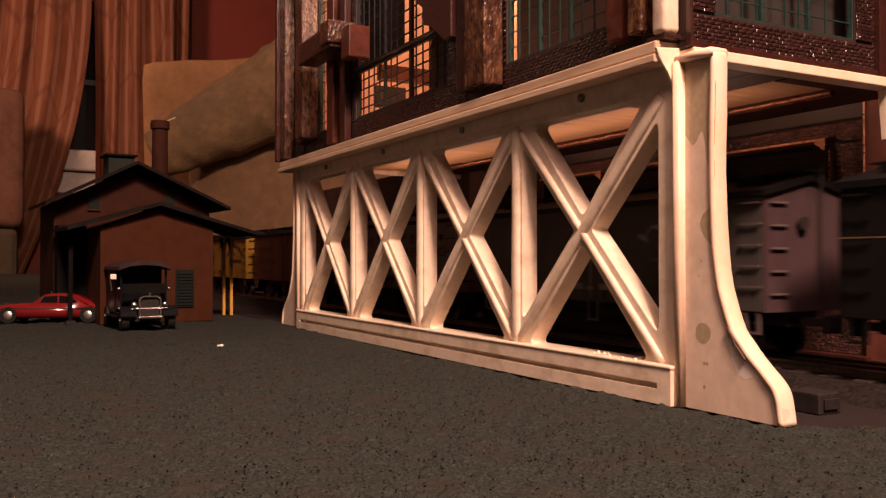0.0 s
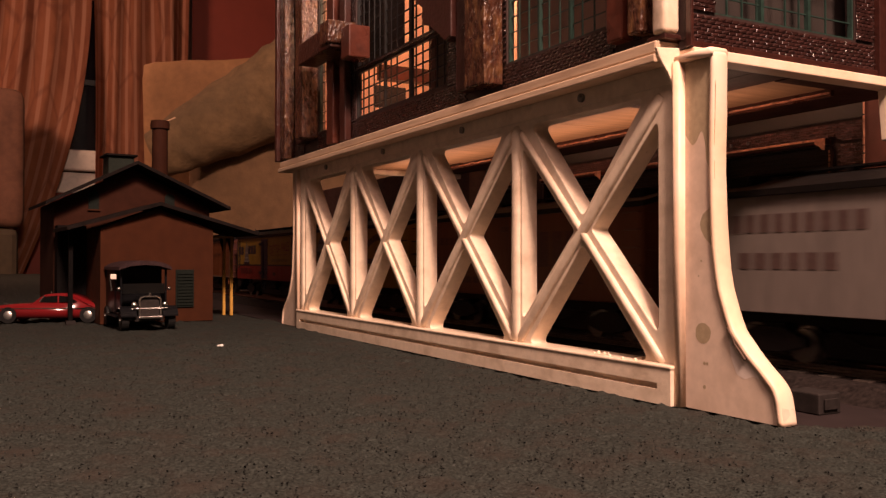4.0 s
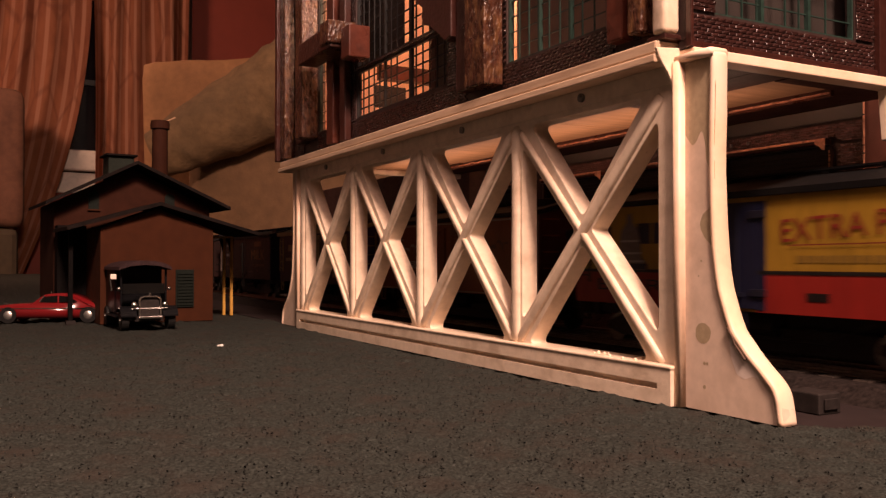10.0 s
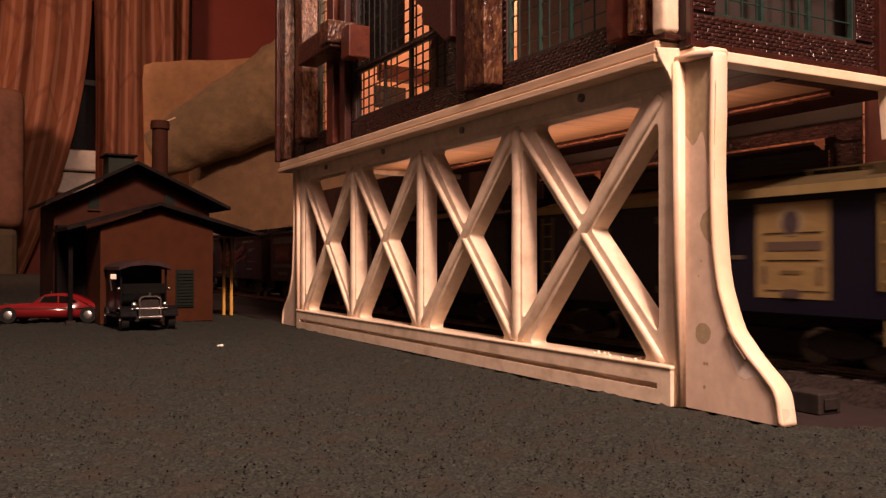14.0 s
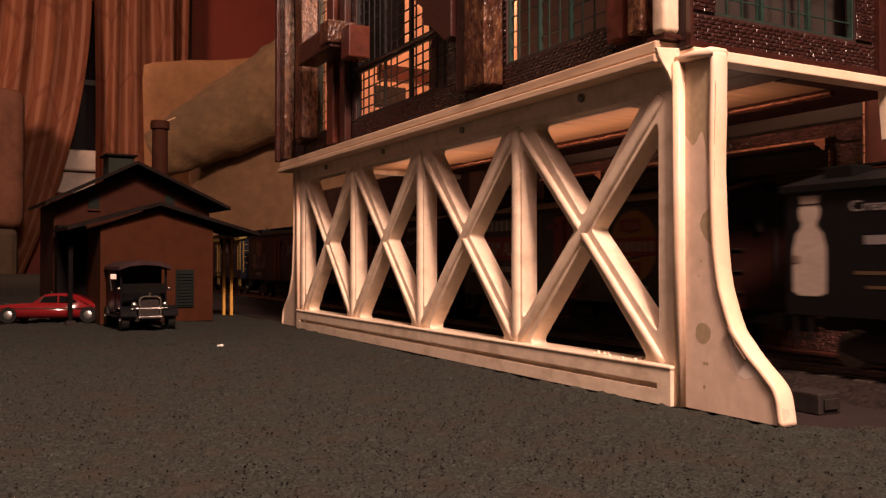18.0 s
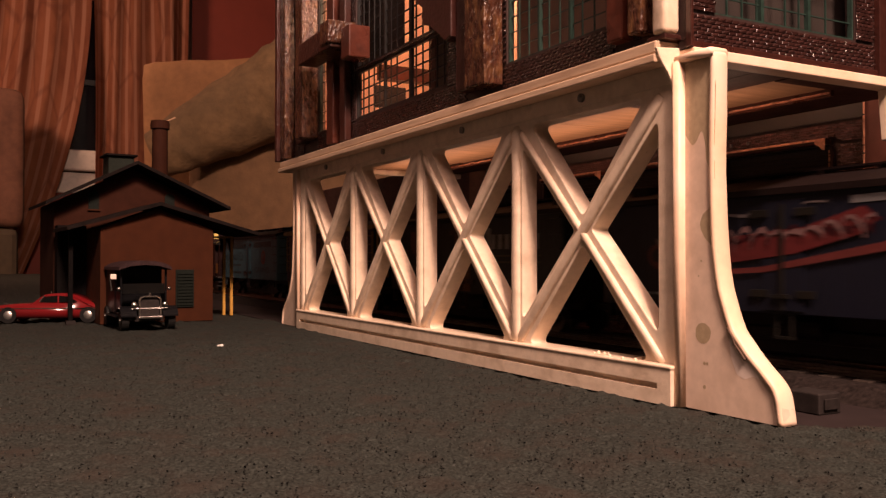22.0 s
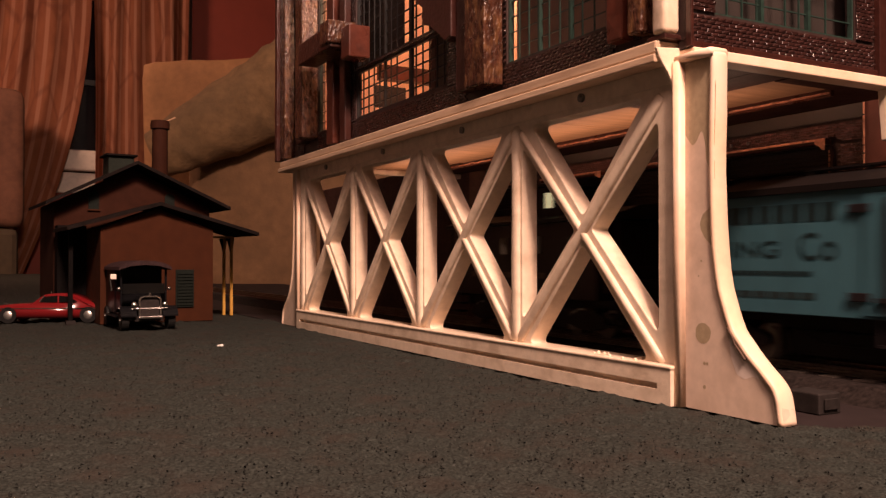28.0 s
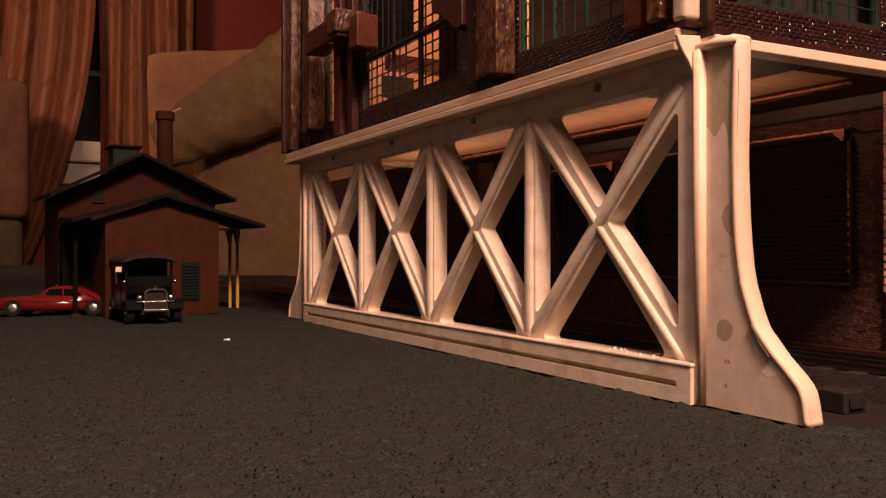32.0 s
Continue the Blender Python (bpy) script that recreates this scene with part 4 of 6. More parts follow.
for a, b, z in end_rows:
    i = rb.choice((0,) * 9 + (1, 1, 1, 2, 2, 2))
    key = (round((b - a) * 5000), i)
    if key not in shared:
        co, fa = [], []
        chamfered_brick(co, fa, (0, -0.0009, 0), (b - a, 0, BH), (0.00001, 0.00011, 0.00018)[i], rb.uniform(0.00005, 0.00045))
        me = bpy.data.meshes.new("brick")
        me.from_pydata(co, [], fa)
        me.materials.append(M["brick"])
        shared[key] = me
    ob = new("brick", shared[key])
    ob.parent = station
    ob.matrix_basis = pose(a, 0.0009 + rb.uniform(-0.0001, 0.0002), z, 0, 0, rb.uniform(-1.5, 1.5))

# ---------------------------------------------------------------- brown lower wall beyond the track
WX = 0.215
lower = thing("lower_wall", "dark brown glossy brick wall with big black shutters under the station", "model wall")
open_ = [(0.0955 + i * 0.110, min(0.0955 + i * 0.110 + 0.088, 0.502), 0.0425, 0.1325) for i in range(4)]
bm = sheet_with_holes([(0.066, 0.0), (Y1, 0.0), (Y1, 0.215), (0.066, 0.215)], [[(a, c), (b, c), (b, d), (a, d)] for a, b, c, d in open_], WX, WX + 0.012)
part("wall", bm, "mortar", lower)
for a, b, c, d in open_:
    part("shutter", box(WX + 0.006, WX + 0.009, a, b, c, d), "void", lower, "black slatted shutter")
    sl = bmesh.new()
    for k in range(28):
        z = c + 0.002 + k * 0.0031
        box(WX + 0.0045, WX + 0.0058, a + 0.001, b - 0.001, z, z + 0.0017, bm=sl)
    part("slats", sl, "void", lower, "black shutter slats")
    part("lintel", box(WX - 0.0065, WX - 0.0003, a - 0.001, b + 0.001, d + 0.0005, d + 0.0040, 0.0008), "timber_red", lower, "red-brown lintel board")
    # Bright strip that paints light along the lintel's worn edge.
    part("lintel_edge", box(WX - 0.0069, WX - 0.0060, a - 0.001, b + 0.001, d + 0.0028, d + 0.0044, 0.0003), "raw", lower, "worn salmon edge, brightened as if lit")
    part("worn_corner", prism(rounded([(a - 0.0012, d + 0.0042), (a - 0.0012, d - 0.0035), (a + 0.0008, d - 0.0030), (a + 0.0030, d - 0.0006), (a + 0.0062, d + 0.0010), (a + 0.0060, d + 0.0042)], 0.0008), "x", WX - 0.0072, WX - 0.0066), "raw", lower, "worn salmon corner")
    part("jamb", box(WX - 0.0022, WX - 0.0003, a - 0.0030, a - 0.0004, c, d, 0.0004), "brown", lower)
    part("jamb", box(WX - 0.0022, WX - 0.0003, b + 0.0004, b + 0.0030, c, d, 0.0004), "brown", lower)
    # Pale dashes paint the glints on the slat ends along this jamb.
    worn, z = bmesh.new(), c + 0.006
    while z < d - 0.004:
        h = 0.0012 + 0.0016 * rl_.random()
        box(WX - 0.0027, WX - 0.0021, a - 0.0012 - 0.0004 * rl_.random(), a - 0.0003, z, z + h, bm=worn)
        z += h + 0.0004 + 0.0012 * rl_.random() * (1 if z > 0.085 else 5)
    part("worn_edge", worn, "raw", lower, "pale dashes for light on the slat ends")
    part("sill", box(WX - 0.0030, WX - 0.0003, a - 0.002, b + 0.002, c - 0.0025, c - 0.0002, 0.0005), "brown", lower)
part("corner_column", box(WX - 0.0040, WX + 0.020, 0.0440, 0.0695, 0.0, 0.215, 0.0008), "column", lower, "red-brown corner column with a worn edge")
# Pale dashes paint the highlight along the column's worn edge.
edge = bmesh.new()
for k in range(38):
    z = 0.038 + 0.0046 * k
    box(WX - 0.0046, WX - 0.0038, 0.0688, 0.0696 + 0.0004 * rl_.random(), z, z + 0.0030 + 0.0015 * rl_.random(), bm=edge)
part("worn_edge", edge, "raw", lower, "pale dashes for light on the worn column edge")
# Dark sheet over the upper wall, toned for the shade under the deck.
part("brace_board", box(WX - 0.0008, WX - 0.0002, 0.068, Y1, 0.1478, 0.2145), "partition", lower)
for y in (0.16, 0.175, 0.19, 0.205):
    part("bolt", tube((WX - 0.0003, y, 0.1415), (WX - 0.0022, y, 0.1415), 0.0014, 8), "steel", lower)
# Added dark block; it closes the view through the far truss bays.
part("plain_wall", box(WX - 0.02, WX + 0.012, Y1 + 0.001, 0.96, 0.0, 0.1655), "matte_brown", lower, "plain dark block added behind the far bays")
part("plinth", box(WX - 0.0080, WX - 0.0003, 0.066, Y1, 0.0, 0.0030, 0.0006), "brown", lower)
skip = [(a - 0.004, b + 0.004, c - 0.003, d + 0.005) for a, b, c, d in open_]
rows = brick_rows(0.0675, 0.400, 0.0034, 0.134, skip)
high = brick_rows(0.0675, 0.400, 0.1345, 0.1475, skip)
brick_stuff("brickwork", lower, [((WX - 0.0009 - rb.uniform(0, 0.0004), a, z), (WX - 0.0001, b, z + BH)) for a, b, z in high], "brick_dark")
brick_stuff("brickwork", lower, [((WX - 0.0009 - rb.uniform(0, 0.0004), a, z), (WX - 0.0001, b, z + BH)) for a, b, z in rows])
relay = thing("lineside_box", "small dark metal box beside the track", "box", m=pose(0.041, -0.028, -0.0008))
part("case", box(-0.0065, 0.0065, -0.008, 0.008, 0.0, 0.0085, 0.0006), "black", relay)
part("lid", box(-0.0040, 0.0040, -0.0090, -0.0082, 0.0020, 0.0064, 0.0003), "black", relay, "dull dark lid")

# ---------------------------------------------------------------- goods house
gh = thing("goods_house", "orange-brown two-part model goods house with dark roofs and porch", "model house", m=pose(-0.1005, 0.612, 0.0, 0, 0, 4))


def gable(hw, depth, y0, eave, ridge, off=0.0):
    return prism([(-hw + off, 0), (hw + off, 0), (hw + off, eave), (-0.0010, ridge), (-hw + off, eave)], "y", y0, y0 + depth)


part("wall", gable(0.0540, 0.075, 0.0, 0.0915, 0.1115), "house", gh)


def roof_slabs(pts, y0, y1, parent, t=0.0035, name="roof"):
    (xa, za), (xr, zr), (xb, zb) = pts
    r = part(name, prism([(xa, za), (xr, zr), (xb, zb), (xb, zb + t), (xr, zr + t), (xa, za + t)], "y", y0, y1), "roof", parent)
    return r


roof_slabs([(-0.0850, 0.0885), (-0.0010, 0.1140), (0.0985, 0.0862)], -0.012, 0.080, gh)
w = thing_part("window", gh)
part("frame", box(0.0165, 0.0345, -0.0016, -0.0002, 0.0140, 0.0515, 0.0003), "shutter", w)
for i in range(11):
    part("slat", box(0.0178, 0.0332, -0.0026, -0.0017, 0.0160 + i * 0.0031, 0.0180 + i * 0.0031), "shutter", w)
# taller rear block
part("rear_wall", prism([(-0.082, 0), (0.078, 0), (0.078, 0.1190), (-0.0050, 0.1585), (-0.082, 0.1200)], "y", 0.0905, 0.190), "house_dark", gh)
roof_slabs([(-0.0930, 0.1160), (-0.0050, 0.1615), (0.0945, 0.1165)], 0.066, 0.200, gh)
for x, z, hw, hh in ((-0.0440, 0.1245, 0.0052, 0.0105), (0.0340, 0.1265, 0.0052, 0.0070)):
    w = thing_part("window", gh)
    pts = [(x - hw, z - hh), (x + hw, z - hh), (x + hw, z + hh * 0.5), (x + hw * 0.6, z + hh * 0.85), (x, z + hh), (x - hw * 0.6, z + hh * 0.85), (x - hw, z + hh * 0.5)]
    part("pane", prism(pts, "y", 0.0892, 0.0903), "shutter", w)
    part("sill", box(x - hw - 0.001, x + hw + 0.001, 0.0880, 0.0903, z - hh - 0.0014, z - hh), "house", w)
ch = bmesh.new()
for r, za, zb, r2 in ((0.0088, 0.140, 0.202, 0.0084), (0.0104, 0.208, 0.2145, 0.0104), (0.0098, 0.2145, 0.217, 0.0098)):
    tube((0.031, 0.120, za), (0.031, 0.120, zb + (0.006 if za < 0.15 else 0)), r, 20, ch, r2)
part("chimney", ch, "house_dark", gh, "brown round chimney", smooth=False)
part("twig", tube((0.036, 0.120, 0.216), (0.048, 0.120, 0.2225), 0.0009, 6), "plank", gh, "pale sliver on the chimney")
cu = thing_part("roof_box", gh)
part("box", box(-0.0265, 0.0000, 0.105, 0.135, 0.1480, 0.1730, 0.0006), "green_box", cu, "dark green roof vent")
part("lid", box(-0.0295, 0.0030, 0.101, 0.139, 0.1731, 0.1752, 0.0005), "roof", cu)
# open bay at one side, its shade a black block, and porch posts
part("dark_bay", box(-0.0815, -0.0545, 0.0700, 0.0900, 0.0, 0.0960), "shade_black", gh, "black block for the shaded open bay")
part("porch_post", box(-0.0800, -0.0762, 0.012, 0.0158, 0.0, 0.0900), "shade_black", gh, "black porch post")
part("post_foot", box(-0.0822, -0.0740, 0.0100, 0.0178, 0.0, 0.0035), "black", gh)
for x, y in ((0.0962, 0.0685), (0.0911, 0.0785)):
    part("porch_post", box(x - 0.0014, x + 0.0014, y - 0.0014, y + 0.0014, 0.0, 0.0862), "yellow_post", gh, "ochre porch post")
    part("bracket", prism([(x - 0.0014, 0.070), (x - 0.0055, 0.0850), (x + 0.0030, 0.0850), (x + 0.0014, 0.070)], "y", y - 0.001, y + 0.001), "black", gh)
part("porch_beam", box(0.0545, 0.0975, 0.064, 0.0670, 0.0850, 0.0872), "yellow_post", gh, "ochre porch beam")


# ---------------------------------------------------------------- old truck
tr = thing("vintage_truck", "black vintage delivery truck with chrome radiator parked before the house", "model truck", m=pose(-0.1260, 0.5320, 0.0, 0, 0, 2))
# front faces -y; the body lies behind
body = thing_part("cab", tr)
part("cargo_body", box(-0.0205, 0.0205, 0.030, 0.088, 0.0125, 0.0545, 0.0015), "truckblack", tr)
part("cab_back", box(-0.0200, 0.0200, 0.0265, 0.0298, 0.0125, 0.0540, 0.0008), "truckblack", body)
part("cab_side", box(-0.0200, -0.0185, 0.0060, 0.0263, 0.0125, 0.0330, 0.0005), "truckblack", body)
part("cab_side", box(0.0185, 0.0200, 0.0060, 0.0263, 0.0125, 0.0330, 0.0005), "truckblack", body)
for sx in (-1, 1):
    part("pillar", box(sx * 0.0192 - 0.0008, sx * 0.0192 + 0.0008, 0.0060, 0.0078, 0.0331, 0.0530), "truckblack", body)
part("windshield", box(-0.0180, 0.0180, 0.0064, 0.0070, 0.0310, 0.0400), "glass", body)
part("cab_roof", prism([(-0.0228, 0.0520), (-0.0222, 0.0548), (-0.0165, 0.0580), (-0.0085, 0.0598), (0.0, 0.0604), (0.0085, 0.0598), (0.0165, 0.0580), (0.0222, 0.0548), (0.0228, 0.0520), (0.0205, 0.0530), (0.0120, 0.0556), (0.0, 0.0566), (-0.0120, 0.0556), (-0.0205, 0.0530)], "y", -0.0030, 0.089), "truckroof", body, "dull brown canvas top")
hood = prism([(-0.0085, 0.0120), (-0.0090, 0.0260), (-0.0060, 0.0290), (0.0060, 0.0290), (0.0090, 0.0260), (0.0085, 0.0120)], "y", -0.0180, 0.0062, bevel=0.0006)
part("hood", hood, "truckblack", tr)
rad = thing_part("radiator", tr)
shell = rounded([(-0.0095, 0.0105), (0.0095, 0.0105), (0.0095, 0.0280), (0.0060, 0.0300), (-0.0060, 0.0300), (-0.0095, 0.0280)], 0.003)
inner_r = [(a * 0.86, 0.0203 + (b - 0.0203) * 0.87) for a, b in shell]
bm = sheet_with_holes(shell, [inner_r], -0.0225, -0.0185)
for v in bm.verts:
    v.co = (v.co.y, v.co.x, v.co.z)
bmesh.ops.recalc_face_normals(bm, faces=bm.faces[:])
bmesh.ops.bevel(bm, geom=[e for e in bm.edges if e.is_manifold and e.calc_face_angle(0) > 1.2], offset=0.0009, segments=3, affect="EDGES")
part("shell", bm, "chrome", rad, "bright chrome radiator shell")
part("core", box(-0.0078, 0.0078, -0.0195, -0.0188, 0.0120, 0.0285), "black", rad)
part("cap", tube((0, -0.0200, 0.0298), (0, -0.0200, 0.0325), 0.0013, 10), "chrome", rad)


def lamp_round(x, y, z, r, parent, name="headlight"):
    bm = bmesh.new()
    bmesh.ops.create_uvsphere(bm, u_segments=14, v_segments=8, radius=r, matrix=Matrix.Translation((x, y, z)) @ Matrix.Diagonal((1, 0.8, 1, 1)))
    return part(name, bm, "chrome", parent, "chrome lamp", smooth=True)


for sx in (-1, 1):
    lamp_round(sx * 0.0128, -0.0195, 0.0222, 0.0028, tr)
    lamp_round(sx * 0.0215, 0.0035, 0.0355, 0.0018, tr, "side_lamp")
part("lamp_bar", tube((-0.0150, -0.0190, 0.0190), (0.0150, -0.0190, 0.0190), 0.0007, 8), "chrome", tr, "chrome lamp bar")
part("bumper", box(-0.0100, 0.0100, -0.0245, -0.0232, 0.0105, 0.0125, 0.0004), "chrome", tr, "chrome bumper")
for sx in (-1, 1):
    line = [(0.0050, 0.0150), (0.0000, 0.0180), (-0.0080, 0.0195), (-0.0160, 0.0180), (-0.0215, 0.0120)]
    bm = bmesh.new()
    prev = None
    for (ya, za) in smooth_line(line, 3):
        q = [bm.verts.new((sx * 0.0110, ya, za)), bm.verts.new((sx * 0.0240, ya, za)), bm.verts.new((sx * 0.0240, ya, za + 0.0012)), bm.verts.new((sx * 0.0110, ya, za + 0.0012))]
        if prev:
            for k in range(4):
                bm.faces.new((prev[k], prev[(k + 1) % 4], q[(k + 1) % 4], q[k]))
        else:
            bm.faces.new(q)
        prev = q
    bm.faces.new(prev[::-1])
    bmesh.ops.recalc_face_normals(bm, faces=bm.faces[:])
    part("fender", bm, "truckblack", tr)
    part("running_board", box(min(sx * 0.0180, sx * 0.0240), max(sx * 0.0180, sx * 0.0240), 0.0060, 0.0560, 0.0105, 0.0120), "truckblack", tr)
    for yw in (-0.0090, 0.0680):
        wh = thing_part("wheel", tr)
        x = sx * 0.0195
        part("tyre", tube((x - 0.0030, yw, 0.0088), (x + 0.0030, yw, 0.0088), 0.0088, 24), "rubber", wh)
        part("rim", tube((x - 0.0033, yw, 0.0088), (x + 0.0033, yw, 0.0088), 0.0055, 18), "truckblack", wh)
        part("hub", tube((x - 0.0040, yw, 0.0088), (x + 0.0040, yw, 0.0088), 0.0018, 12), "chrome", wh)
part("mirror", box(-0.0285, -0.0235, 0.0040, 0.0052, 0.0440, 0.0485, 0.0005), "pale", tr, "cream side lantern")
part("mirror_arm", tube((-0.0285, 0.0046, 0.0440), (-0.0275, 0.0046, 0.0340), 0.0007, 6), "chrome", tr)
part("chassis", box(-0.0120, 0.0120, -0.0180, 0.0880, 0.0080, 0.0124), "black", tr)


# ---------------------------------------------------------------- red car
car = thing("red_coupe", "glossy red 1950s model coupe with chrome wheels beside the house", "model car", m=pose(-0.1885, 0.6690, 0.0, 0, 0, 158))
# nose towards +x
side = [(0.052, 0.0065), (0.0535, 0.0110), (0.0500, 0.0165), (0.0250, 0.0185), (0.0160, 0.0190), (0.0080, 0.0255), (0.0020, 0.0278), (-0.0120, 0.0282), (-0.0220, 0.0262), (-0.0360, 0.0200), (-0.0500, 0.0165), (-0.0540, 0.0120), (-0.0530, 0.0070), (-0.0380, 0.0050), (0.0380, 0.0050)]


def car_body(pts, half, top_half, z_mid):
    bm = prism(smooth_line(pts + [pts[0]], 3)[:-1], "y", -half, half)
    for v in bm.verts:
        if v.co.z > z_mid:
            k = (v.co.z - z_mid) / (0.0285 - z_mid)
            v.co.y *= 1 - (1 - top_half / half) * min(1, k)
    return bm


bm = car_body(side, 0.0215, 0.0150, 0.0180)
bmesh.ops.bevel(bm, geom=[e for e in bm.edges if abs(e.verts[0].co.y - e.verts[1].co.y) < 0.012 and e.is_manifold and e.calc_face_angle(0) > 0.8], offset=0.0012, segments=2, affect="EDGES")
part("body", bm, "red_car", car, smooth=True)
for sy in (-1, 1):
    part("side_window", prism([(0.0085, 0.0200), (0.0040, 0.0255), (-0.0080, 0.0265), (-0.0080, 0.0200)], "y", sy * 0.0207 - 0.0008, sy * 0.0195 + 0.0003), "glass", car)
    part("side_window", prism([(-0.0095, 0.0200), (-0.0095, 0.0264), (-0.0180, 0.0255), (-0.0270, 0.0205)], "y", sy * 0.0207 - 0.0008, sy * 0.0195 + 0.0003), "glass", car)
    part("trim_strip", box(-0.045, 0.046, sy * 0.0217 - 0.0003, sy * 0.0217 + 0.0003, 0.0138, 0.0146), "chrome", car, "thin chrome strip")
    part("pillar", tube((0.0098, sy * 0.0190, 0.0195), (0.0050, sy * 0.0170, 0.0262), 0.0006, 6), "chrome", car, "chrome pillar trim")
    for x in (0.0370, -0.0370):
        wh = thing_part("wheel", car)
        part("tyre", tube((x, sy * 0.0165, 0.0078), (x, sy * 0.0220, 0.0078), 0.0078, 24), "rubber", wh)
        cap = bmesh.new()
        bmesh.ops.create_uvsphere(cap, u_segments=18, v_segments=10, radius=0.0044, matrix=Matrix.Translation((x, sy * 0.0215, 0.0078)) @ Matrix.Diagonal((1, 0.35, 1, 1)))
        part("hubcap", cap, "hubcap", wh, "bright chrome hubcap", smooth=True)
    lamp_round(0.0520, sy * 0.0150, 0.0135, 0.0024, car)
part("bumper", box(0.0535, 0.0555, -0.0205, 0.0205, 0.0068, 0.0098, 0.0006), "chrome", car, "chrome bumper")
part("bumper", box(-0.0560, -0.0538, -0.0205, 0.0205, 0.0072, 0.0098, 0.0006), "chrome", car, "chrome bumper")
part("ornament", box(0.0440, 0.0490, -0.0006, 0.0006, 0.0175, 0.0190), "chrome", car)
part("aerial_knob", tube((0.004, 0, 0.0280), (0.004, 0, 0.0300), 0.0008, 8), "chrome", car)

# ---------------------------------------------------------------- train
PAINTS = {}


def paint(rgb, rough=0.45):
    # Scaled down: the paint itself carries the shade under the station.
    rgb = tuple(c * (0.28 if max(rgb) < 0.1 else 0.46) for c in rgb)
    key = (rgb, rough)
    if key not in PAINTS:
        PAINTS[key] = mat("shaded_car_paint", rgb, rough, var=0.10, scale=160, stain=0.3, stain_scale=45, stretch=(1, 2.5, 0.5), bump=0.15, bump_scale=300, dist=0.0003, spec=0.2)
    return PAINTS[key]


HALF, LEN, SILL, EAVE = 0.032, 0.269, 0.0345, 0.0922


def decal(parent, bm, w, z, colour, name="marking", label="", m=None, off=0.0005, long=False):
    """A painted marking on the side facing the yard; its own left end lies w behind the car's front."""
    w += 0.0065 if w < 0.142 else 0.0075 if long else 0.015
    at = Matrix(((0, 0, -1, -HALF - off), (-1, 0, 0, w), (0, 1, 0, z), (0, 0, 0, 1)))
    return part(name, bm, paint(colour), parent, label, m=at @ (m or Matrix()))


def flat(pts):
    bm = bmesh.new()
    bm.faces.new([bm.verts.new((a, b, 0)) for a, b in pts])
    if bm.faces[:][0].normal.z < 0:
        bmesh.ops.reverse_faces(bm, faces=bm.faces[:])
    return bm


def bar(parent, w0, w1, z0, z1, colour, off=0.0005, slope=0.0, name="marking"):
    n = w0 - w1
    decal(parent, flat([(0, 0), (n, slope), (n, slope + z1 - z0), (0, z1 - z0)]), w0, z0, colour, name, off=off)


def word(parent, text, w0, w1, z0, z1, colour, off=0.0006, slope=0.0):
    decal(parent, lettering(text, w0 - w1, z1 - z0), w0, z0, colour, "lettering", off=off, m=Matrix.Rotation(math.atan2(slope, w0 - w1), 4, "Z"))


def blocks(parent, n, w0, w1, z0, z1, colour, fill=0.78, slope=0.0, arc=0.0, off=0.0005):
    """A row of plain blocks that stands for a painted name."""
    bm = bmesh.new()
    step = (w0 - w1) / n
    for i in range(n):
        t = (i + 0.5) / n
        lift = slope * t + arc * (1 - (2 * t - 1) ** 2)
        tilt = (slope + arc * (-4) * (2 * t - 1)) / (w0 - w1)
        c = Vector((step * (i + 0.5), lift + (z1 - z0) / 2))
        ux = Vector((1, tilt)).normalized()
        uy = Vector((-ux.y, ux.x))
        a, b = step * fill / 2, (z1 - z0) / 2
        q = [c - ux * a - uy * b, c + ux * a - uy * b, c + ux * a + uy * b, c - ux * a + uy * b]
        bm.faces.new([bm.verts.new((*p, 0)) for p in q])
    decal(parent, bm, w0, z0, colour, off=off)


def disc(parent, w, z, rw, rz, colour, off=0.0005):
    decal(parent, flat([(rw * math.cos(a * 0.2244), rz * math.sin(a * 0.2244)) for a in range(28)]), w, z, colour, off=off)


def half_disc(parent, w, z, r, lo, hi, colour, off):
    """The slice of a disc between two heights."""
    pts = []
    for i in range(9):
        h = lo + (hi - lo) * i / 8
        pts.append((math.sqrt(max(0, r[1] ** 2 - h * h)) * r[0] / r[1], h))
    decal(parent, flat(pts + [(-a, b) for a, b in pts[::-1]]), w, z, colour, off=off)


def script(parent, w0, w1, z0, z1, colour, n, seed, slope=0.0, off=0.0006):
    """A loose brush stroke that stands for a painted script name."""
    rnd = random.Random(seed)
    bm = bmesh.new()
    prev = None
    L, Hh = w0 - w1, z1 - z0
    for i in range(n * 8 + 1):
        t = i / (n * 8)
        x = t * L + 0.25 * L / n * math.sin(6.283 * t * n)
        y = slope * t + Hh * (0.45 + 0.40 * math.cos(6.283 * t * n + 0.6 * math.sin(9 * t)) * (0.6 + 0.4 * math.sin(seed + 13 * t)))
        k = 0.09 * Hh * (0.7 + 0.5 * math.sin(6.283 * t * n * 2))
        q = (bm.verts.new((x, y - k - 0.0003, 0)), bm.verts.new((x, y + k + 0.0003, 0)))
        if prev:
            bm.faces.new((prev[0], q[0], q[1], prev[1]))
        prev = q
    bmesh.ops.recalc_face_normals(bm, faces=bm.faces[:])
    decal(parent, bm, w0, z0, colour, off=off)


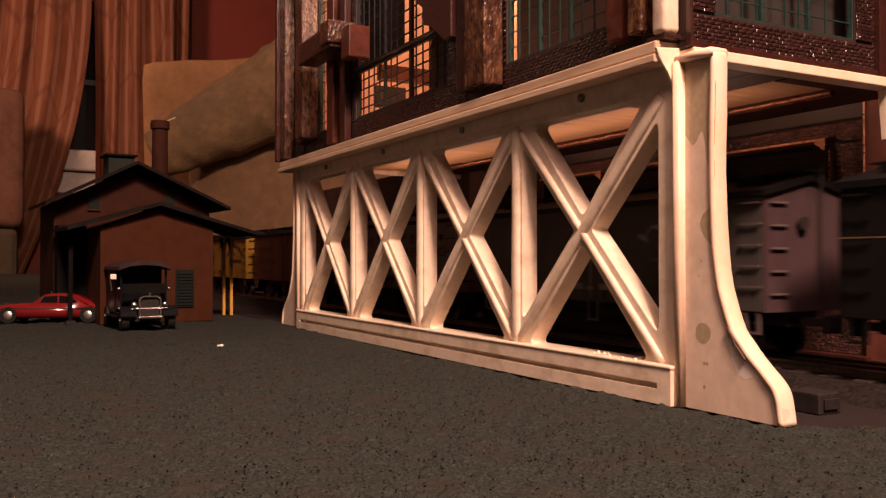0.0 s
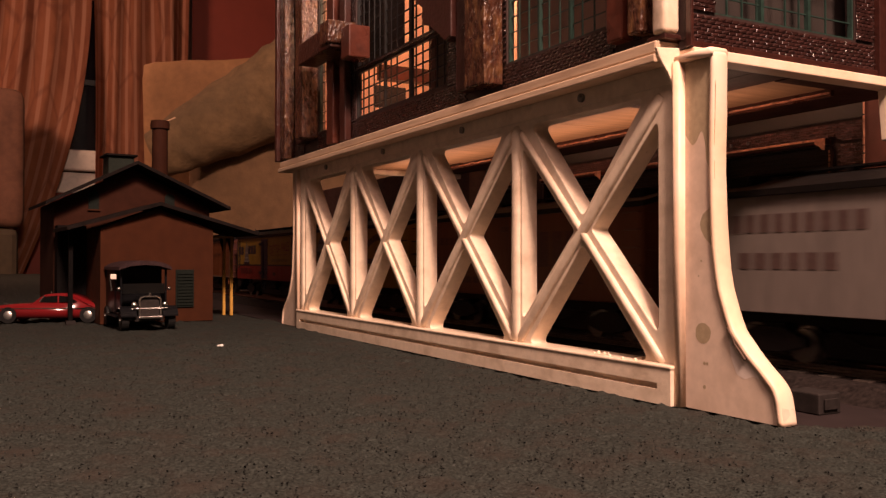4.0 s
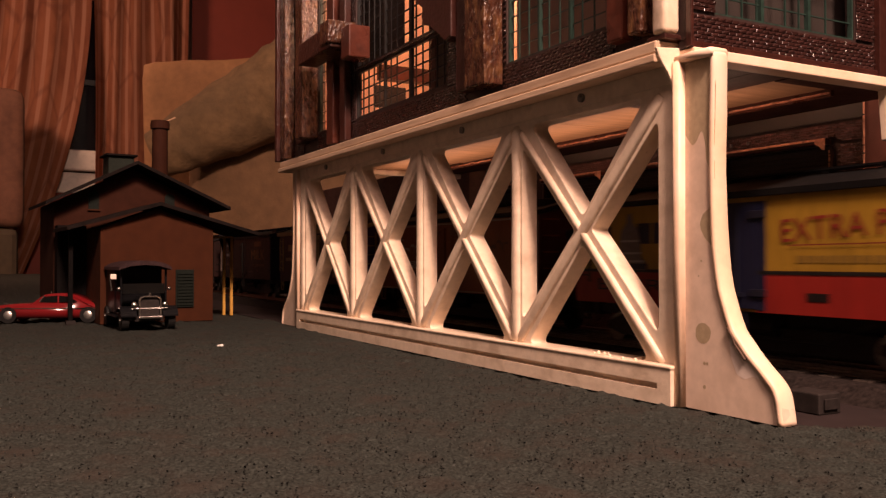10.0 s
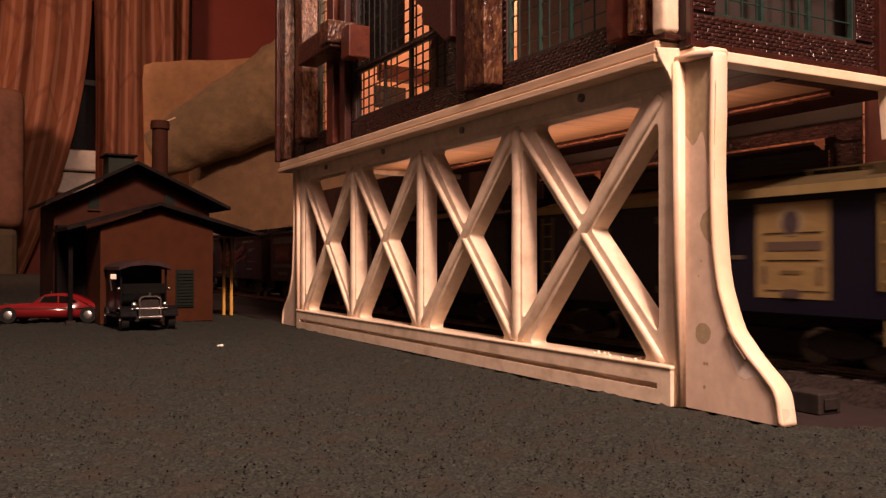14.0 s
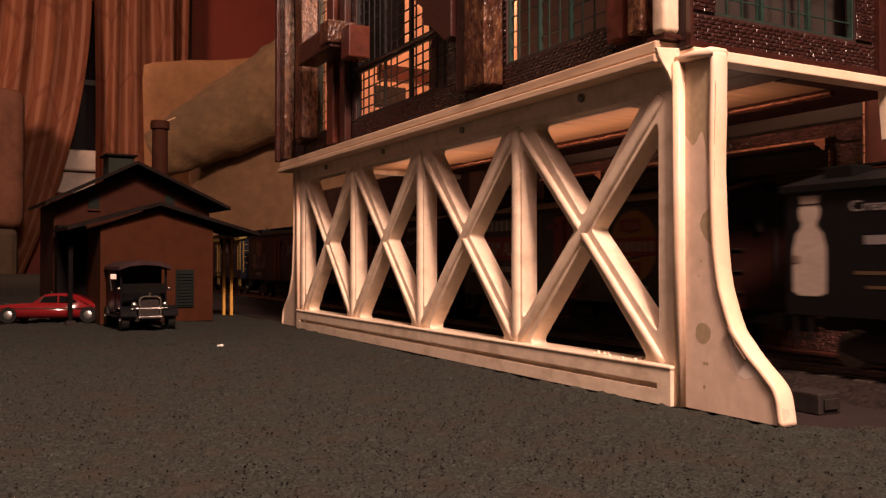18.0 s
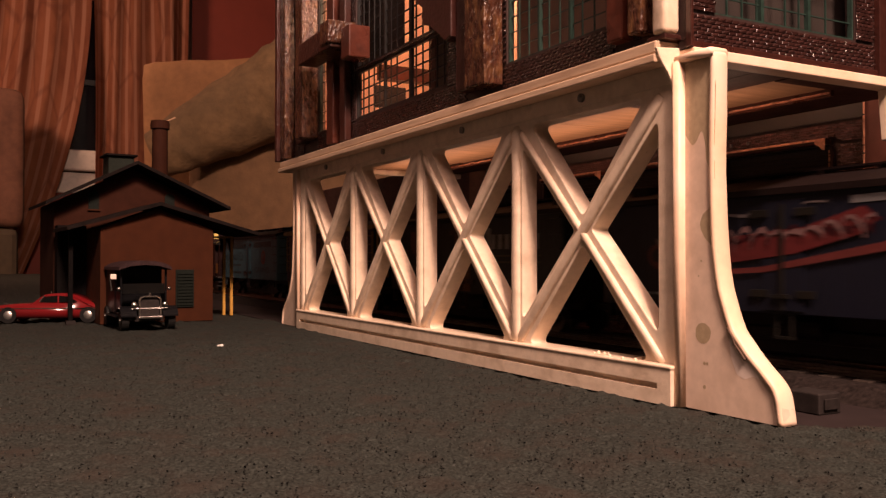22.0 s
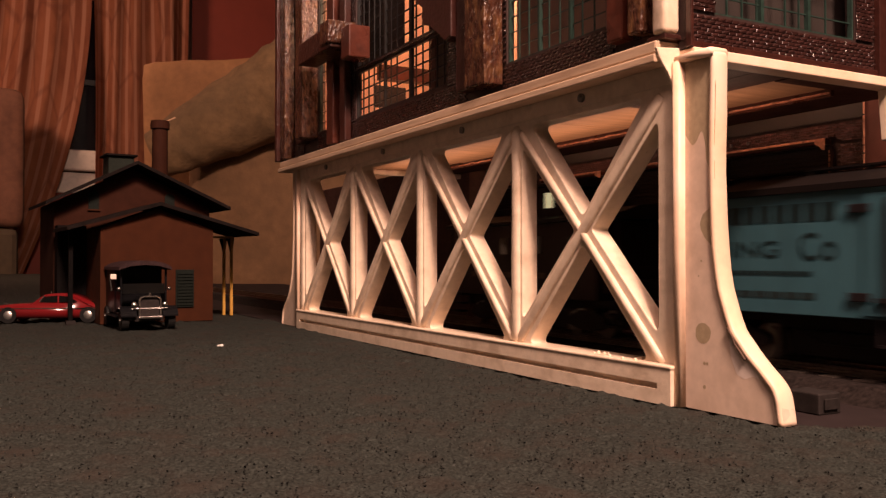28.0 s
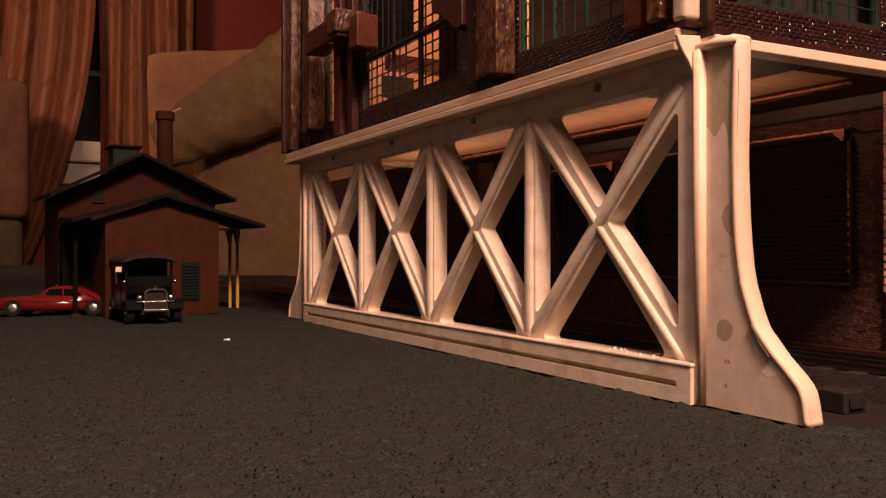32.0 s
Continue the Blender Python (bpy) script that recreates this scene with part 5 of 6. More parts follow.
def ladder_mesh(width, z0, z1, rungs, t=0.0008):
    bm = bmesh.new()
    for s in (-1, 1):
        box(s * width / 2 - t, s * width / 2 + t, -0.0008, 0.0008, z0, z1, bm=bm)
    for i in range(rungs):
        z = z0 + (z1 - z0) * (i + 0.5) / rungs
        box(-width / 2, width / 2, -0.0006, 0.0002, z - 0.0004, z + 0.0004, bm=bm)
    return bm


def rung_mesh(width, z0, z1, rungs):
    bm = bmesh.new()
    for i in range(rungs):
        z = z0 + (z1 - z0) * i / (rungs - 1)
        box(-width / 2, width / 2, -0.0014, -0.0006, z - 0.0005, z + 0.0005, bm=bm)
        for s in (-1, 1):
            box(s * width / 2 - 0.0005, s * width / 2 + 0.0005, -0.0014, 0.0, z - 0.0005, z + 0.0005, bm=bm)
    return bm


def bogie(parent, y):
    b = thing_part("bogie", parent)
    b.matrix_basis = pose(0, y, 0)
    for s in (-1, 1):
        pts = [(-0.0200, 0.0185), (-0.0200, 0.0225), (-0.0080, 0.0275), (0.0080, 0.0275), (0.0200, 0.0225), (0.0200, 0.0185), (0.0080, 0.0150), (-0.0080, 0.0150)]
        x = s * 0.0225
        part("side_frame", prism(pts, "x", x - 0.0015, x + 0.0015, bevel=0.0004), "black", b)
        for k in (-1, 0, 1):
            part("spring", tube((x - s * 0.0002, k * 0.0035, 0.0155), (x - s * 0.0002, k * 0.0035, 0.0225), 0.0016, 8), "black", b)
    for yy in (-0.0165, 0.0165):
        for s in (-1, 1):
            x = s * 0.0172
            wm = tube((x - 0.0020, yy, RAIL_TOP + 0.0085), (x + 0.0020, yy, RAIL_TOP + 0.0085), 0.0083, 22)
            tube((x - s * 0.0034, yy, RAIL_TOP + 0.0085), (x - s * 0.0020, yy, RAIL_TOP + 0.0085), 0.0096, 22, wm)
            part("wheel", wm, "steel" if s < 0 else "black", b)
        part("axle", tube((-0.0160, yy, RAIL_TOP + 0.0085), (0.0160, yy, RAIL_TOP + 0.0085), 0.0016, 8), "black", b)
    part("bolster", box(-0.0205, 0.0205, -0.0050, 0.0050, 0.0200, 0.0290), "black", b)
    return b


def coupler(parent, y, sign):
    bm = box(-0.0022, 0.0022, min(y, y + sign * 0.0150), max(y, y + sign * 0.0150), 0.0270, 0.0310)
    box(-0.0050, 0.0050, min(y + sign * 0.0150, y + sign * 0.0209), max(y + sign * 0.0150, y + sign * 0.0209), 0.0240, 0.0330, 0.001, bm=bm)
    part("coupler", bm, "black", parent)


def reefer(label, side, end, roof, ladder=(0.02, 0.018, 0.016), door=None, rungs=True, fascia=None, hinges=(0.03, 0.026, 0.022), rear_ladder=True):
    """A wooden refrigerator car; its front end lies at y = 0 and faces -y."""
    c = thing("freight_car", label, "freight car", "cars of the train")
    # roof colours are cut further for the shade under the deck
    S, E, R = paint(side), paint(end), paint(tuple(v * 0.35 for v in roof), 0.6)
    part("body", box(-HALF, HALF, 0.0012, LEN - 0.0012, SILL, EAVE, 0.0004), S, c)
    # upright sheathing boards on the side facing the yard
    bd = bmesh.new()
    n = 44
    for i in range(n):
        y0 = 0.0014 + (LEN - 0.0028) * i / n
        box(-HALF - 0.0003, -HALF + 0.0002, y0 + 0.0001, y0 + (LEN - 0.0028) / n - 0.0001, SILL + 0.0004, EAVE - 0.0002, bm=bd)
    part("sheathing", bd, S, c)["kind"] = "stuff"
    for y0, y1 in ((-0.0003, 0.0012), (LEN - 0.0012, LEN + 0.0003)):
        part("end_panel", prism([(-HALF, SILL), (HALF, SILL), (HALF, EAVE), (0.0, EAVE + 0.0085), (-HALF, EAVE)], "y", y0, y1), E, c)
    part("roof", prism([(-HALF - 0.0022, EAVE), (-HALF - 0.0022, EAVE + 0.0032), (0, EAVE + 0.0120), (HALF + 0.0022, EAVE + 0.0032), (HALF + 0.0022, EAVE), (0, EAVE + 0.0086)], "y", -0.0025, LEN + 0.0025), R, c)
    if fascia:
        F = paint(fascia)
        part("fascia", box(-HALF - 0.0034, -HALF - 0.0023, -0.0030, LEN + 0.0030, EAVE - 0.0010, EAVE + 0.0034), F, c)
        for y0, y1 in ((-0.0040, -0.0026), (LEN + 0.0026, LEN + 0.0040)):
            part("fascia", prism([(-HALF - 0.0034, EAVE - 0.0005), (-HALF - 0.0034, EAVE + 0.0034), (0, EAVE + 0.0125), (HALF + 0.0034, EAVE + 0.0034), (HALF + 0.0034, EAVE - 0.0005), (0, EAVE + 0.0090)], "y", y0, y1), F, c)
    wb = bmesh.new()
    for k in (-1, 0, 1):
        box(k * 0.0034 - 0.0015, k * 0.0034 + 0.0015, -0.0040, LEN + 0.0040, EAVE + 0.0130, EAVE + 0.0140, bm=wb)
    for k in range(9):
        y = 0.012 + k * (LEN - 0.024) / 8
        box(-0.0052, 0.0052, y - 0.0008, y + 0.0008, EAVE + 0.0100, EAVE + 0.0129, bm=wb)
    part("running_board", wb, R, c)
    for y in (0.020, LEN - 0.020):
        for s in (-1, 1):
            part("ice_hatch", box(min(s * 0.0070, s * 0.0210), max(s * 0.0070, s * 0.0210), y - 0.008, y + 0.008, EAVE + 0.0050, EAVE + 0.0122, 0.0005), R, c)
    lm = paint(ladder)
    grab = rung_mesh if rungs else ladder_mesh
    for y in (0.0085, LEN - 0.0085) if rear_ladder else (0.0085,):
        part("side_ladder", grab(0.0125, SILL + 0.0125, EAVE - 0.003, 5), lm, c, m=pose(-HALF - 0.0004, y, 0, 0, 0, -90))
    part("end_ladder", grab(0.0110, SILL + 0.009, EAVE - 0.003, 5), lm, c, m=pose(-HALF + 0.0090, -0.0006, 0))
    part("end_ladder", grab(0.0110, SILL + 0.009, EAVE - 0.003, 5), lm, c, m=pose(HALF - 0.0090, LEN + 0.0006, 0, 0, 0, 180))
    for y in (0.0085, LEN - 0.0085):
        st = bmesh.new()
        for s in (-1, 1):
            box(-HALF, -HALF + 0.0012, y + s * 0.0042 - 0.0008, y + s * 0.0042 + 0.0008, SILL - 0.0100, SILL, bm=st)
        box(-HALF, -HALF + 0.0012, y - 0.0050, y + 0.0050, SILL - 0.0112, SILL - 0.0100, bm=st)
        part("stirrup_step", st, lm, c)
    # door with its hinges and latch bars
    D = paint(door) if door else S
    d = part("door", box(-HALF - 0.0010, -HALF - 0.0004, 0.1225, 0.1465, SILL + 0.0015, EAVE - 0.0025, 0.0002), D, c)
    hg = paint(hinges)
    for z in (SILL + 0.0075, EAVE - 0.0110):
        for y0, y1 in ((0.1155, 0.1265), (0.1425, 0.1535)):
            part("hinge", box(-HALF - 0.0018, -HALF - 0.0011, y0, y1, z, z + 0.0040, 0.0004), hg, d)
    part("latch_bar", box(-HALF - 0.0022, -HALF - 0.0011, 0.1333, 0.1351, SILL + 0.0020, EAVE - 0.0050), hg, d)
    part("latch", box(-HALF - 0.0026, -HALF - 0.0011, 0.1300, 0.1395, SILL + 0.0075, SILL + 0.0095), hg, d)
    part("step", box(-HALF - 0.0006, -HALF + 0.0012, 0.1290, 0.1400, SILL - 0.0120, SILL - 0.0108), hg, d)
    for y in (0.1300, 0.1390):
        part("step_hanger", box(-HALF - 0.0004, -HALF + 0.0008, y - 0.0006, y + 0.0006, SILL - 0.0108, SILL + 0.0010), hg, d)
    part("brake_shaft", tube((0.0060, -0.0030, SILL + 0.010), (0.0060, -0.0030, EAVE + 0.018), 0.0006, 6), "black", c)
    bw = tube((-0.0070, -0.0016, 0.0790), (-0.0070, -0.0036, 0.0790), 0.0035, 14)
    part("brake_gear", bw, "black", c)
    under(c)
    return c


def under(c, length=LEN):
    part("underframe", box(-0.0110, 0.0110, 0.004, length - 0.004, 0.0265, SILL - 0.0002), "black", c)
    part("battery_box", box(-0.0150, 0.0150, 0.068, length - 0.068, 0.0135, 0.0263, 0.001), "black", c)
    for s in (-1, 1):
        tr_ = bmesh.new()
        pts = [(0.062, SILL - 0.001), (0.092, 0.0210), (length - 0.092, 0.0210), (length - 0.062, SILL - 0.001)]
        for (ya, za), (yb, zb) in zip(pts, pts[1:]):
            tube((s * 0.0200, ya, za), (s * 0.0200, yb, zb), 0.0007, 6, tr_)
        part("truss_rod", tr_, "black", c)
    part("brake_cylinder", tube((-0.014, length * 0.46, 0.0265), (-0.014, length * 0.54, 0.0265), 0.0058, 14), "black", c)
    bogie(c, 0.042)
    bogie(c, length - 0.042)
    coupler(c, 0.004, -1)
    coupler(c, length - 0.004, 1)


WHITE, INK, CREAM = (0.62, 0.58, 0.52), (0.035, 0.028, 0.024), (0.60, 0.47, 0.25)
cars = {}

c = cars[-1] = reefer("black wooden refrigerator car with a dark roof", (0.02, 0.018, 0.018), (0.02, 0.018, 0.018), (0.015, 0.013, 0.013))
bar(c, 0.254, 0.20, 0.0700, 0.0706, (0.3, 0.18, 0.08))

c = cars[0] = reefer("pale grey refrigerator car with a faded round emblem", (0.125, 0.110, 0.100), (0.12, 0.070, 0.075), (0.030, 0.020, 0.018), ladder=(0.22, 0.16, 0.155), hinges=(0.42, 0.38, 0.35))
disc(c, 0.1990, 0.0675, 0.0125, 0.0150, (0.30, 0.31, 0.36))
bar(c, 0.212, 0.186, 0.0655, 0.0690, (0.45, 0.44, 0.46), 0.0007)
script(c, 0.085, 0.040, 0.066, 0.081, (0.50, 0.45, 0.44), 3, 4, 0.004)
bar(c, 0.075, 0.040, 0.0600, 0.0615, (0.24, 0.20, 0.19))

c = cars[1] = reefer("white refrigerator car with dark brewery lettering", (0.315, 0.262, 0.236), (0.44, 0.38, 0.335), (0.030, 0.016, 0.013), ladder=(0.05, 0.04, 0.035))
blocks(c, 4, 0.0800, 0.0296, 0.0755, 0.0840, (0.10, 0.055, 0.05), 0.62)
blocks(c, 2, 0.1010, 0.0860, 0.0800, 0.0850, (0.25, 0.10, 0.09), 0.7)
word(c, "BREWING", 0.1000, 0.0105, 0.0640, 0.0715, (0.10, 0.055, 0.05))
word(c, "Co", 0.0511, 0.0255, 0.0480, 0.0600, (0.09, 0.05, 0.045))
bar(c, 0.0438, 0.0232, 0.0411, 0.0428, (0.14, 0.08, 0.07))
bar(c, 0.0425, 0.0280, 0.0385, 0.0393, (0.22, 0.14, 0.12))
disc(c, 0.0190, 0.0800, 0.0050, 0.0028, (0.04, 0.03, 0.03))
script(c, 0.1000, 0.0620, 0.0440, 0.0520, (0.20, 0.10, 0.09), 3, 7)
blocks(c, 10, 0.238, 0.150, 0.0740, 0.0830, (0.16, 0.10, 0.09), 0.7)
blocks(c, 6, 0.225, 0.165, 0.0560, 0.0640, (0.16, 0.10, 0.09), 0.7)

c = cars[2] = reefer("rust-orange refrigerator car with faded brown lettering", (0.33, 0.105, 0.040), (0.30, 0.10, 0.05), (0.025, 0.014, 0.012), ladder=(0.30, 0.13, 0.07), hinges=(0.25, 0.09, 0.045))
word(c, "2,500,000", 0.2420, 0.1800, 0.0555, 0.0630, (0.12, 0.045, 0.03))
blocks(c, 3, 0.1760, 0.1550, 0.0555, 0.0630, (0.12, 0.045, 0.03))
blocks(c, 9, 0.2350, 0.1600, 0.0730, 0.0790, (0.18, 0.06, 0.035))
blocks(c, 4, 0.2150, 0.1700, 0.0430, 0.0480, (0.18, 0.06, 0.035))
blocks(c, 3, 0.1000, 0.0550, 0.0560, 0.0800, (0.22, 0.07, 0.04), 0.8)
bar(c, 0.0980, 0.0500, 0.0450, 0.0465, (0.18, 0.06, 0.035))

YEL = (0.56, 0.27, 0.030)
c = cars[3] = reefer("yellow refrigerator car with arched brewery lettering and a round picture", YEL, (0.60, 0.31, 0.04), (0.022, 0.015, 0.013), ladder=(0.08, 0.045, 0.015))
blocks(c, 17, 0.1000, 0.0120, 0.0635, 0.0700, (0.05, 0.035, 0.022), 0.80, 0.0, 0.0165)
blocks(c, 14, 0.0900, 0.0190, 0.0572, 0.0622, (0.07, 0.045, 0.022), 0.85)
bar(c, 0.0650, 0.0520, 0.0690, 0.0712, (0.08, 0.05, 0.02))
disc(c, 0.1983, 0.0678, 0.0238, 0.0213, (0.045, 0.05, 0.06))
half_disc(c, 0.1983, 0.0678, (0.0225, 0.0200), 0.0130, 0.0198, (0.16, 0.18, 0.25), 0.0007)
half_disc(c, 0.1983, 0.0678, (0.0225, 0.0200), 0.0030, 0.0120, (0.34, 0.32, 0.36), 0.0007)
half_disc(c, 0.1983, 0.0678, (0.0225, 0.0200), -0.0120, -0.0070, (0.22, 0.10, 0.05), 0.0007)
half_disc(c, 0.1983, 0.0678, (0.0225, 0.0200), -0.0196, -0.0122, (0.42, 0.36, 0.33), 0.0007)
bar(c, 0.2110, 0.1870, 0.0515, 0.0620, (0.14, 0.055, 0.035), 0.0009)
bar(c, 0.2100, 0.2010, 0.0700, 0.0730, (0.55, 0.36, 0.20), 0.0009)
blocks(c, 2, 0.2300, 0.2040, 0.0392, 0.0432, (0.09, 0.03, 0.022), 0.6)
word(c, "BEER", 0.1997, 0.1632, 0.0386, 0.0434, (0.09, 0.03, 0.022))

RED, BLUE = (0.42, 0.030, 0.022), (0.025, 0.028, 0.085)
c = cars[4] = reefer("yellow and red refrigerator car with dark blue doors and beer lettering", (0.55, 0.31, 0.035), (0.55, 0.035, 0.025), (0.018, 0.015, 0.018), ladder=(0.035, 0.02, 0.014), door=BLUE, rungs=False, hinges=(0.03, 0.03, 0.06))
part("lower_band", box(-HALF - 0.0007, -HALF - 0.0003, 0.0014, 0.1223, SILL, 0.0536), paint(RED), c, "bright red lower band")
part("door_post", box(-HALF - 0.0009, -HALF - 0.0003, 0.1165, 0.1222, SILL + 0.0010, EAVE - 0.0025), paint(BLUE), c, "dark blue door post")
part("lower_band", box(-HALF - 0.0007, -HALF - 0.0003, 0.1467, LEN - 0.0014, SILL, 0.0536), paint(RED), c, "bright red lower band")
bar(c, LEN - 0.0164, 0.1317, 0.0534, 0.0552, INK, 0.0009)
bar(c, 0.1158, -0.0051, 0.0534, 0.0552, INK, 0.0009)
word(c, "EXTRA PALE", 0.1000, 0.0180, 0.0690, 0.0800, (0.34, 0.045, 0.03), 0.0008, 0.004)
bar(c, 0.0960, 0.0224, 0.0672, 0.0678, (0.30, 0.05, 0.03), 0.0009, 0.0005)
blocks(c, 12, 0.0920, 0.0240, 0.0590, 0.0625, (0.34, 0.20, 0.04), 0.8)
bar(c, 0.0860, 0.0740, 0.0410, 0.0450, (0.03, 0.02, 0.02), 0.0009)
blocks(c, 2, 0.2475, 0.2180, 0.0690, 0.0810, (0.022, 0.025, 0.075), 0.86)
blocks(c, 3, 0.1960, 0.1560, 0.0700, 0.0820, (0.022, 0.025, 0.075), 0.86)
decal(c, flat([(-0.0140, 0), (0.0140, 0), (0.0135, 0.0040), (0.0100, 0.0080), (0.0095, 0.0150), (0.0075, 0.0230), (0.0030, 0.0275), (0.0015, 0.0330), (-0.0015, 0.0330), (-0.0030, 0.0275), (-0.0075, 0.0230), (-0.0095, 0.0150), (-0.0100, 0.0080), (-0.0135, 0.0040)]), 0.2010, 0.0550, (0.24, 0.20, 0.19), off=0.0011)
for z, hw in ((0.0592, 0.0125), (0.0640, 0.0098), (0.0712, 0.0080)):
    bar(c, 0.2010 + hw, 0.2010 - hw, z, z + 0.0012, (0.55, 0.50, 0.48), 0.0013)
bar(c, 0.2145, 0.1860, 0.0552, 0.0585, (0.025, 0.028, 0.08), 0.0013)
word(c, "BEER", 0.2305, 0.1722, 0.0425, 0.0494, (0.03, 0.025, 0.05), 0.0011)

c = cars[5] = reefer("orange-brown refrigerator car with white trim lines and lard lettering", (0.30, 0.085, 0.022), (0.10, 0.028, 0.022), (0.028, 0.012, 0.011), ladder=(0.28, 0.09, 0.03), hinges=(0.20, 0.07, 0.03))
TRIM = (0.50, 0.36, 0.28)
for z0, z1 in ((0.0900, 0.0915), (0.0350, 0.0362)):
    bar(c, 0.2530, -0.0140, z0, z1, TRIM, 0.0008)
bar(c, -0.0040, -0.0055, 0.0362, 0.0900, (0.70, 0.60, 0.50), 0.0008)
bar(c, 0.2530, 0.2518, 0.0362, 0.0900, TRIM, 0.0008)
script(c, 0.0990, 0.0330, 0.0610, 0.0740, (0.13, 0.055, 0.03), 6, 3, 0.004)
script(c, 0.2420, 0.2130, 0.0640, 0.0790, (0.52, 0.45, 0.39), 3, 5, 0.001)
disc(c, 0.2030, 0.0670, 0.0062, 0.0075, (0.52, 0.45, 0.39))
disc(c, 0.2030, 0.0655, 0.0034, 0.0038, (0.22, 0.065, 0.02), 0.0007)
script(c, 0.2010, 0.1560, 0.0650, 0.0760, (0.52, 0.45, 0.39), 5, 8, 0.001)
bar(c, 0.2440, 0.1990, 0.0785, 0.0798, (0.52, 0.45, 0.39), 0.0008)
decal(c, flat([(0.000, 0.0040), (0.004, 0.0062), (0.018, 0.0064), (0.028, 0.0064), (0.088, 0.0064), (0.088, 0.0), (0.036, 0.0), (0.030, 0.0035), (0.024, 0.0052), (0.016, 0.0015), (0.006, 0.0005)]), 0.2400, 0.0535, (0.54, 0.47, 0.41), off=0.0007)
word(c, "LARD", 0.2011, 0.1650, 0.0546, 0.0590, (0.15, 0.06, 0.035), 0.0009)

NAVY = (0.020, 0.018, 0.045)
GOLD = (0.46, 0.33, 0.13)
c = cars[6] = reefer("dark purple refrigerator car with cream fascia, ladders, label and doors", NAVY, (0.095, 0.05, 0.20), (0.30, 0.22, 0.10), ladder=GOLD, door=(0.55, 0.42, 0.19), rungs=False, fascia=(0.50, 0.37, 0.17), hinges=(0.30, 0.22, 0.10))
bar(c, 0.0764, 0.0341, 0.0421, 0.0882, (0.52, 0.36, 0.16))
disc(c, 0.0552, 0.0793, 0.0075, 0.0075, (0.56, 0.44, 0.25), 0.0007)
disc(c, 0.0552, 0.0784, 0.0048, 0.0055, (0.12, 0.09, 0.10), 0.0009)
bar(c, 0.0715, 0.0378, 0.0731, 0.0737, INK, 0.0007)
bar(c, 0.0696, 0.0378, 0.065, 0.0693, (0.20, 0.14, 0.11), 0.0007)
bar(c, 0.0711, 0.0383, 0.06, 0.0606, INK, 0.0007)
bar(c, 0.0616, 0.0492, 0.0537, 0.0555, (0.26, 0.17, 0.08), 0.0007)
bar(c, 0.0711, 0.0359, 0.0455, 0.046, INK, 0.0007)
disc(c, 0.0552, 0.0445, 0.0060, 0.0022, (0.16, 0.11, 0.10), 0.0009)
for w in (0.0711, 0.0397):
    bar(c, w + 0.0012, w - 0.0012, 0.0488, 0.0574, (0.22, 0.15, 0.10), 0.0007)
bar(c, 0.1060, 0.0840, 0.0608, 0.0630, (0.20, 0.15, 0.10))
bar(c, 0.2300, 0.1700, 0.0600, 0.0640, (0.30, 0.22, 0.12))
bar(c, 0.2200, 0.1800, 0.0720, 0.0800, (0.40, 0.29, 0.14))

ORG = (0.36, 0.16, 0.045)
c = cars[7] = reefer("black milk refrigerator car with gold lettering and a white bottle", (0.013, 0.012, 0.014), (0.014, 0.013, 0.015), (0.013, 0.012, 0.013), rear_ladder=False)
blocks(c, 4, 0.0685, 0.0333, 0.0802, 0.0868, (0.24, 0.10, 0.035), 0.7)
word(c, "MILK", 0.0826, 0.0193, 0.0620, 0.0755, ORG)
word(c, "COMPANY", 0.0737, 0.0194, 0.0522, 0.0560, (0.26, 0.13, 0.04))
disc(c, 0.0530, 0.0465, 0.0018, 0.0020, (0.22, 0.05, 0.04))
bottle = [(-0.0098, 0.0), (-0.0060, -0.0018), (0.0060, -0.0018), (0.0098, 0.0), (0.0100, 0.0200), (0.0080, 0.0270), (0.0045, 0.0305), (0.0045, 0.0325), (0.0062, 0.0355), (0.0062, 0.0385), (0.0050, 0.0412), (0.0062, 0.0450), (-0.0062, 0.0450), (-0.0050, 0.0412), (-0.0062, 0.0385), (-0.0062, 0.0355), (-0.0045, 0.0325), (-0.0045, 0.0305), (-0.0080, 0.0270), (-0.0100, 0.0200)]
decal(c, flat([(a * 0.92, b) for a, b in bottle]), 0.2410, 0.0455, (0.66, 0.54, 0.46))
bar(c, 0.2463, 0.2357, 0.0860, 0.0866, INK, 0.0007)
bar(c, 0.2498, 0.2460, 0.0590, 0.0625, (0.30, 0.22, 0.18), 0.0007)
word(c, "Cream Top", 0.2195, 0.1760, 0.0805, 0.0868, (0.42, 0.38, 0.37))
blocks(c, 2, 0.2137, 0.1840, 0.0672, 0.0712, (0.30, 0.27, 0.27), 0.85)
bar(c, 0.2174, 0.1700, 0.0540, 0.0556, (0.14, 0.09, 0.05))
bar(c, 0.2120, 0.1700, 0.0478, 0.0492, (0.14, 0.09, 0.05))
bar(c, 0.1000, 0.0750, 0.0440, 0.0455, (0.12, 0.08, 0.08))

OLIVE = (0.028, 0.030, 0.022)
c = cars[8] = reefer("dark olive refrigerator car with an orange disc and ale lettering", OLIVE, (0.055, 0.016, 0.012), (0.045, 0.016, 0.014), door=(0.26, 0.022, 0.016), hinges=(0.16, 0.02, 0.016), ladder=(0.05, 0.035, 0.03))
disc(c, 0.0612, 0.0688, 0.0205, 0.0213, (0.36, 0.135, 0.018))
bar(c, 0.0818, 0.0408, 0.0628, 0.0740, (0.25, 0.018, 0.020), 0.0007)
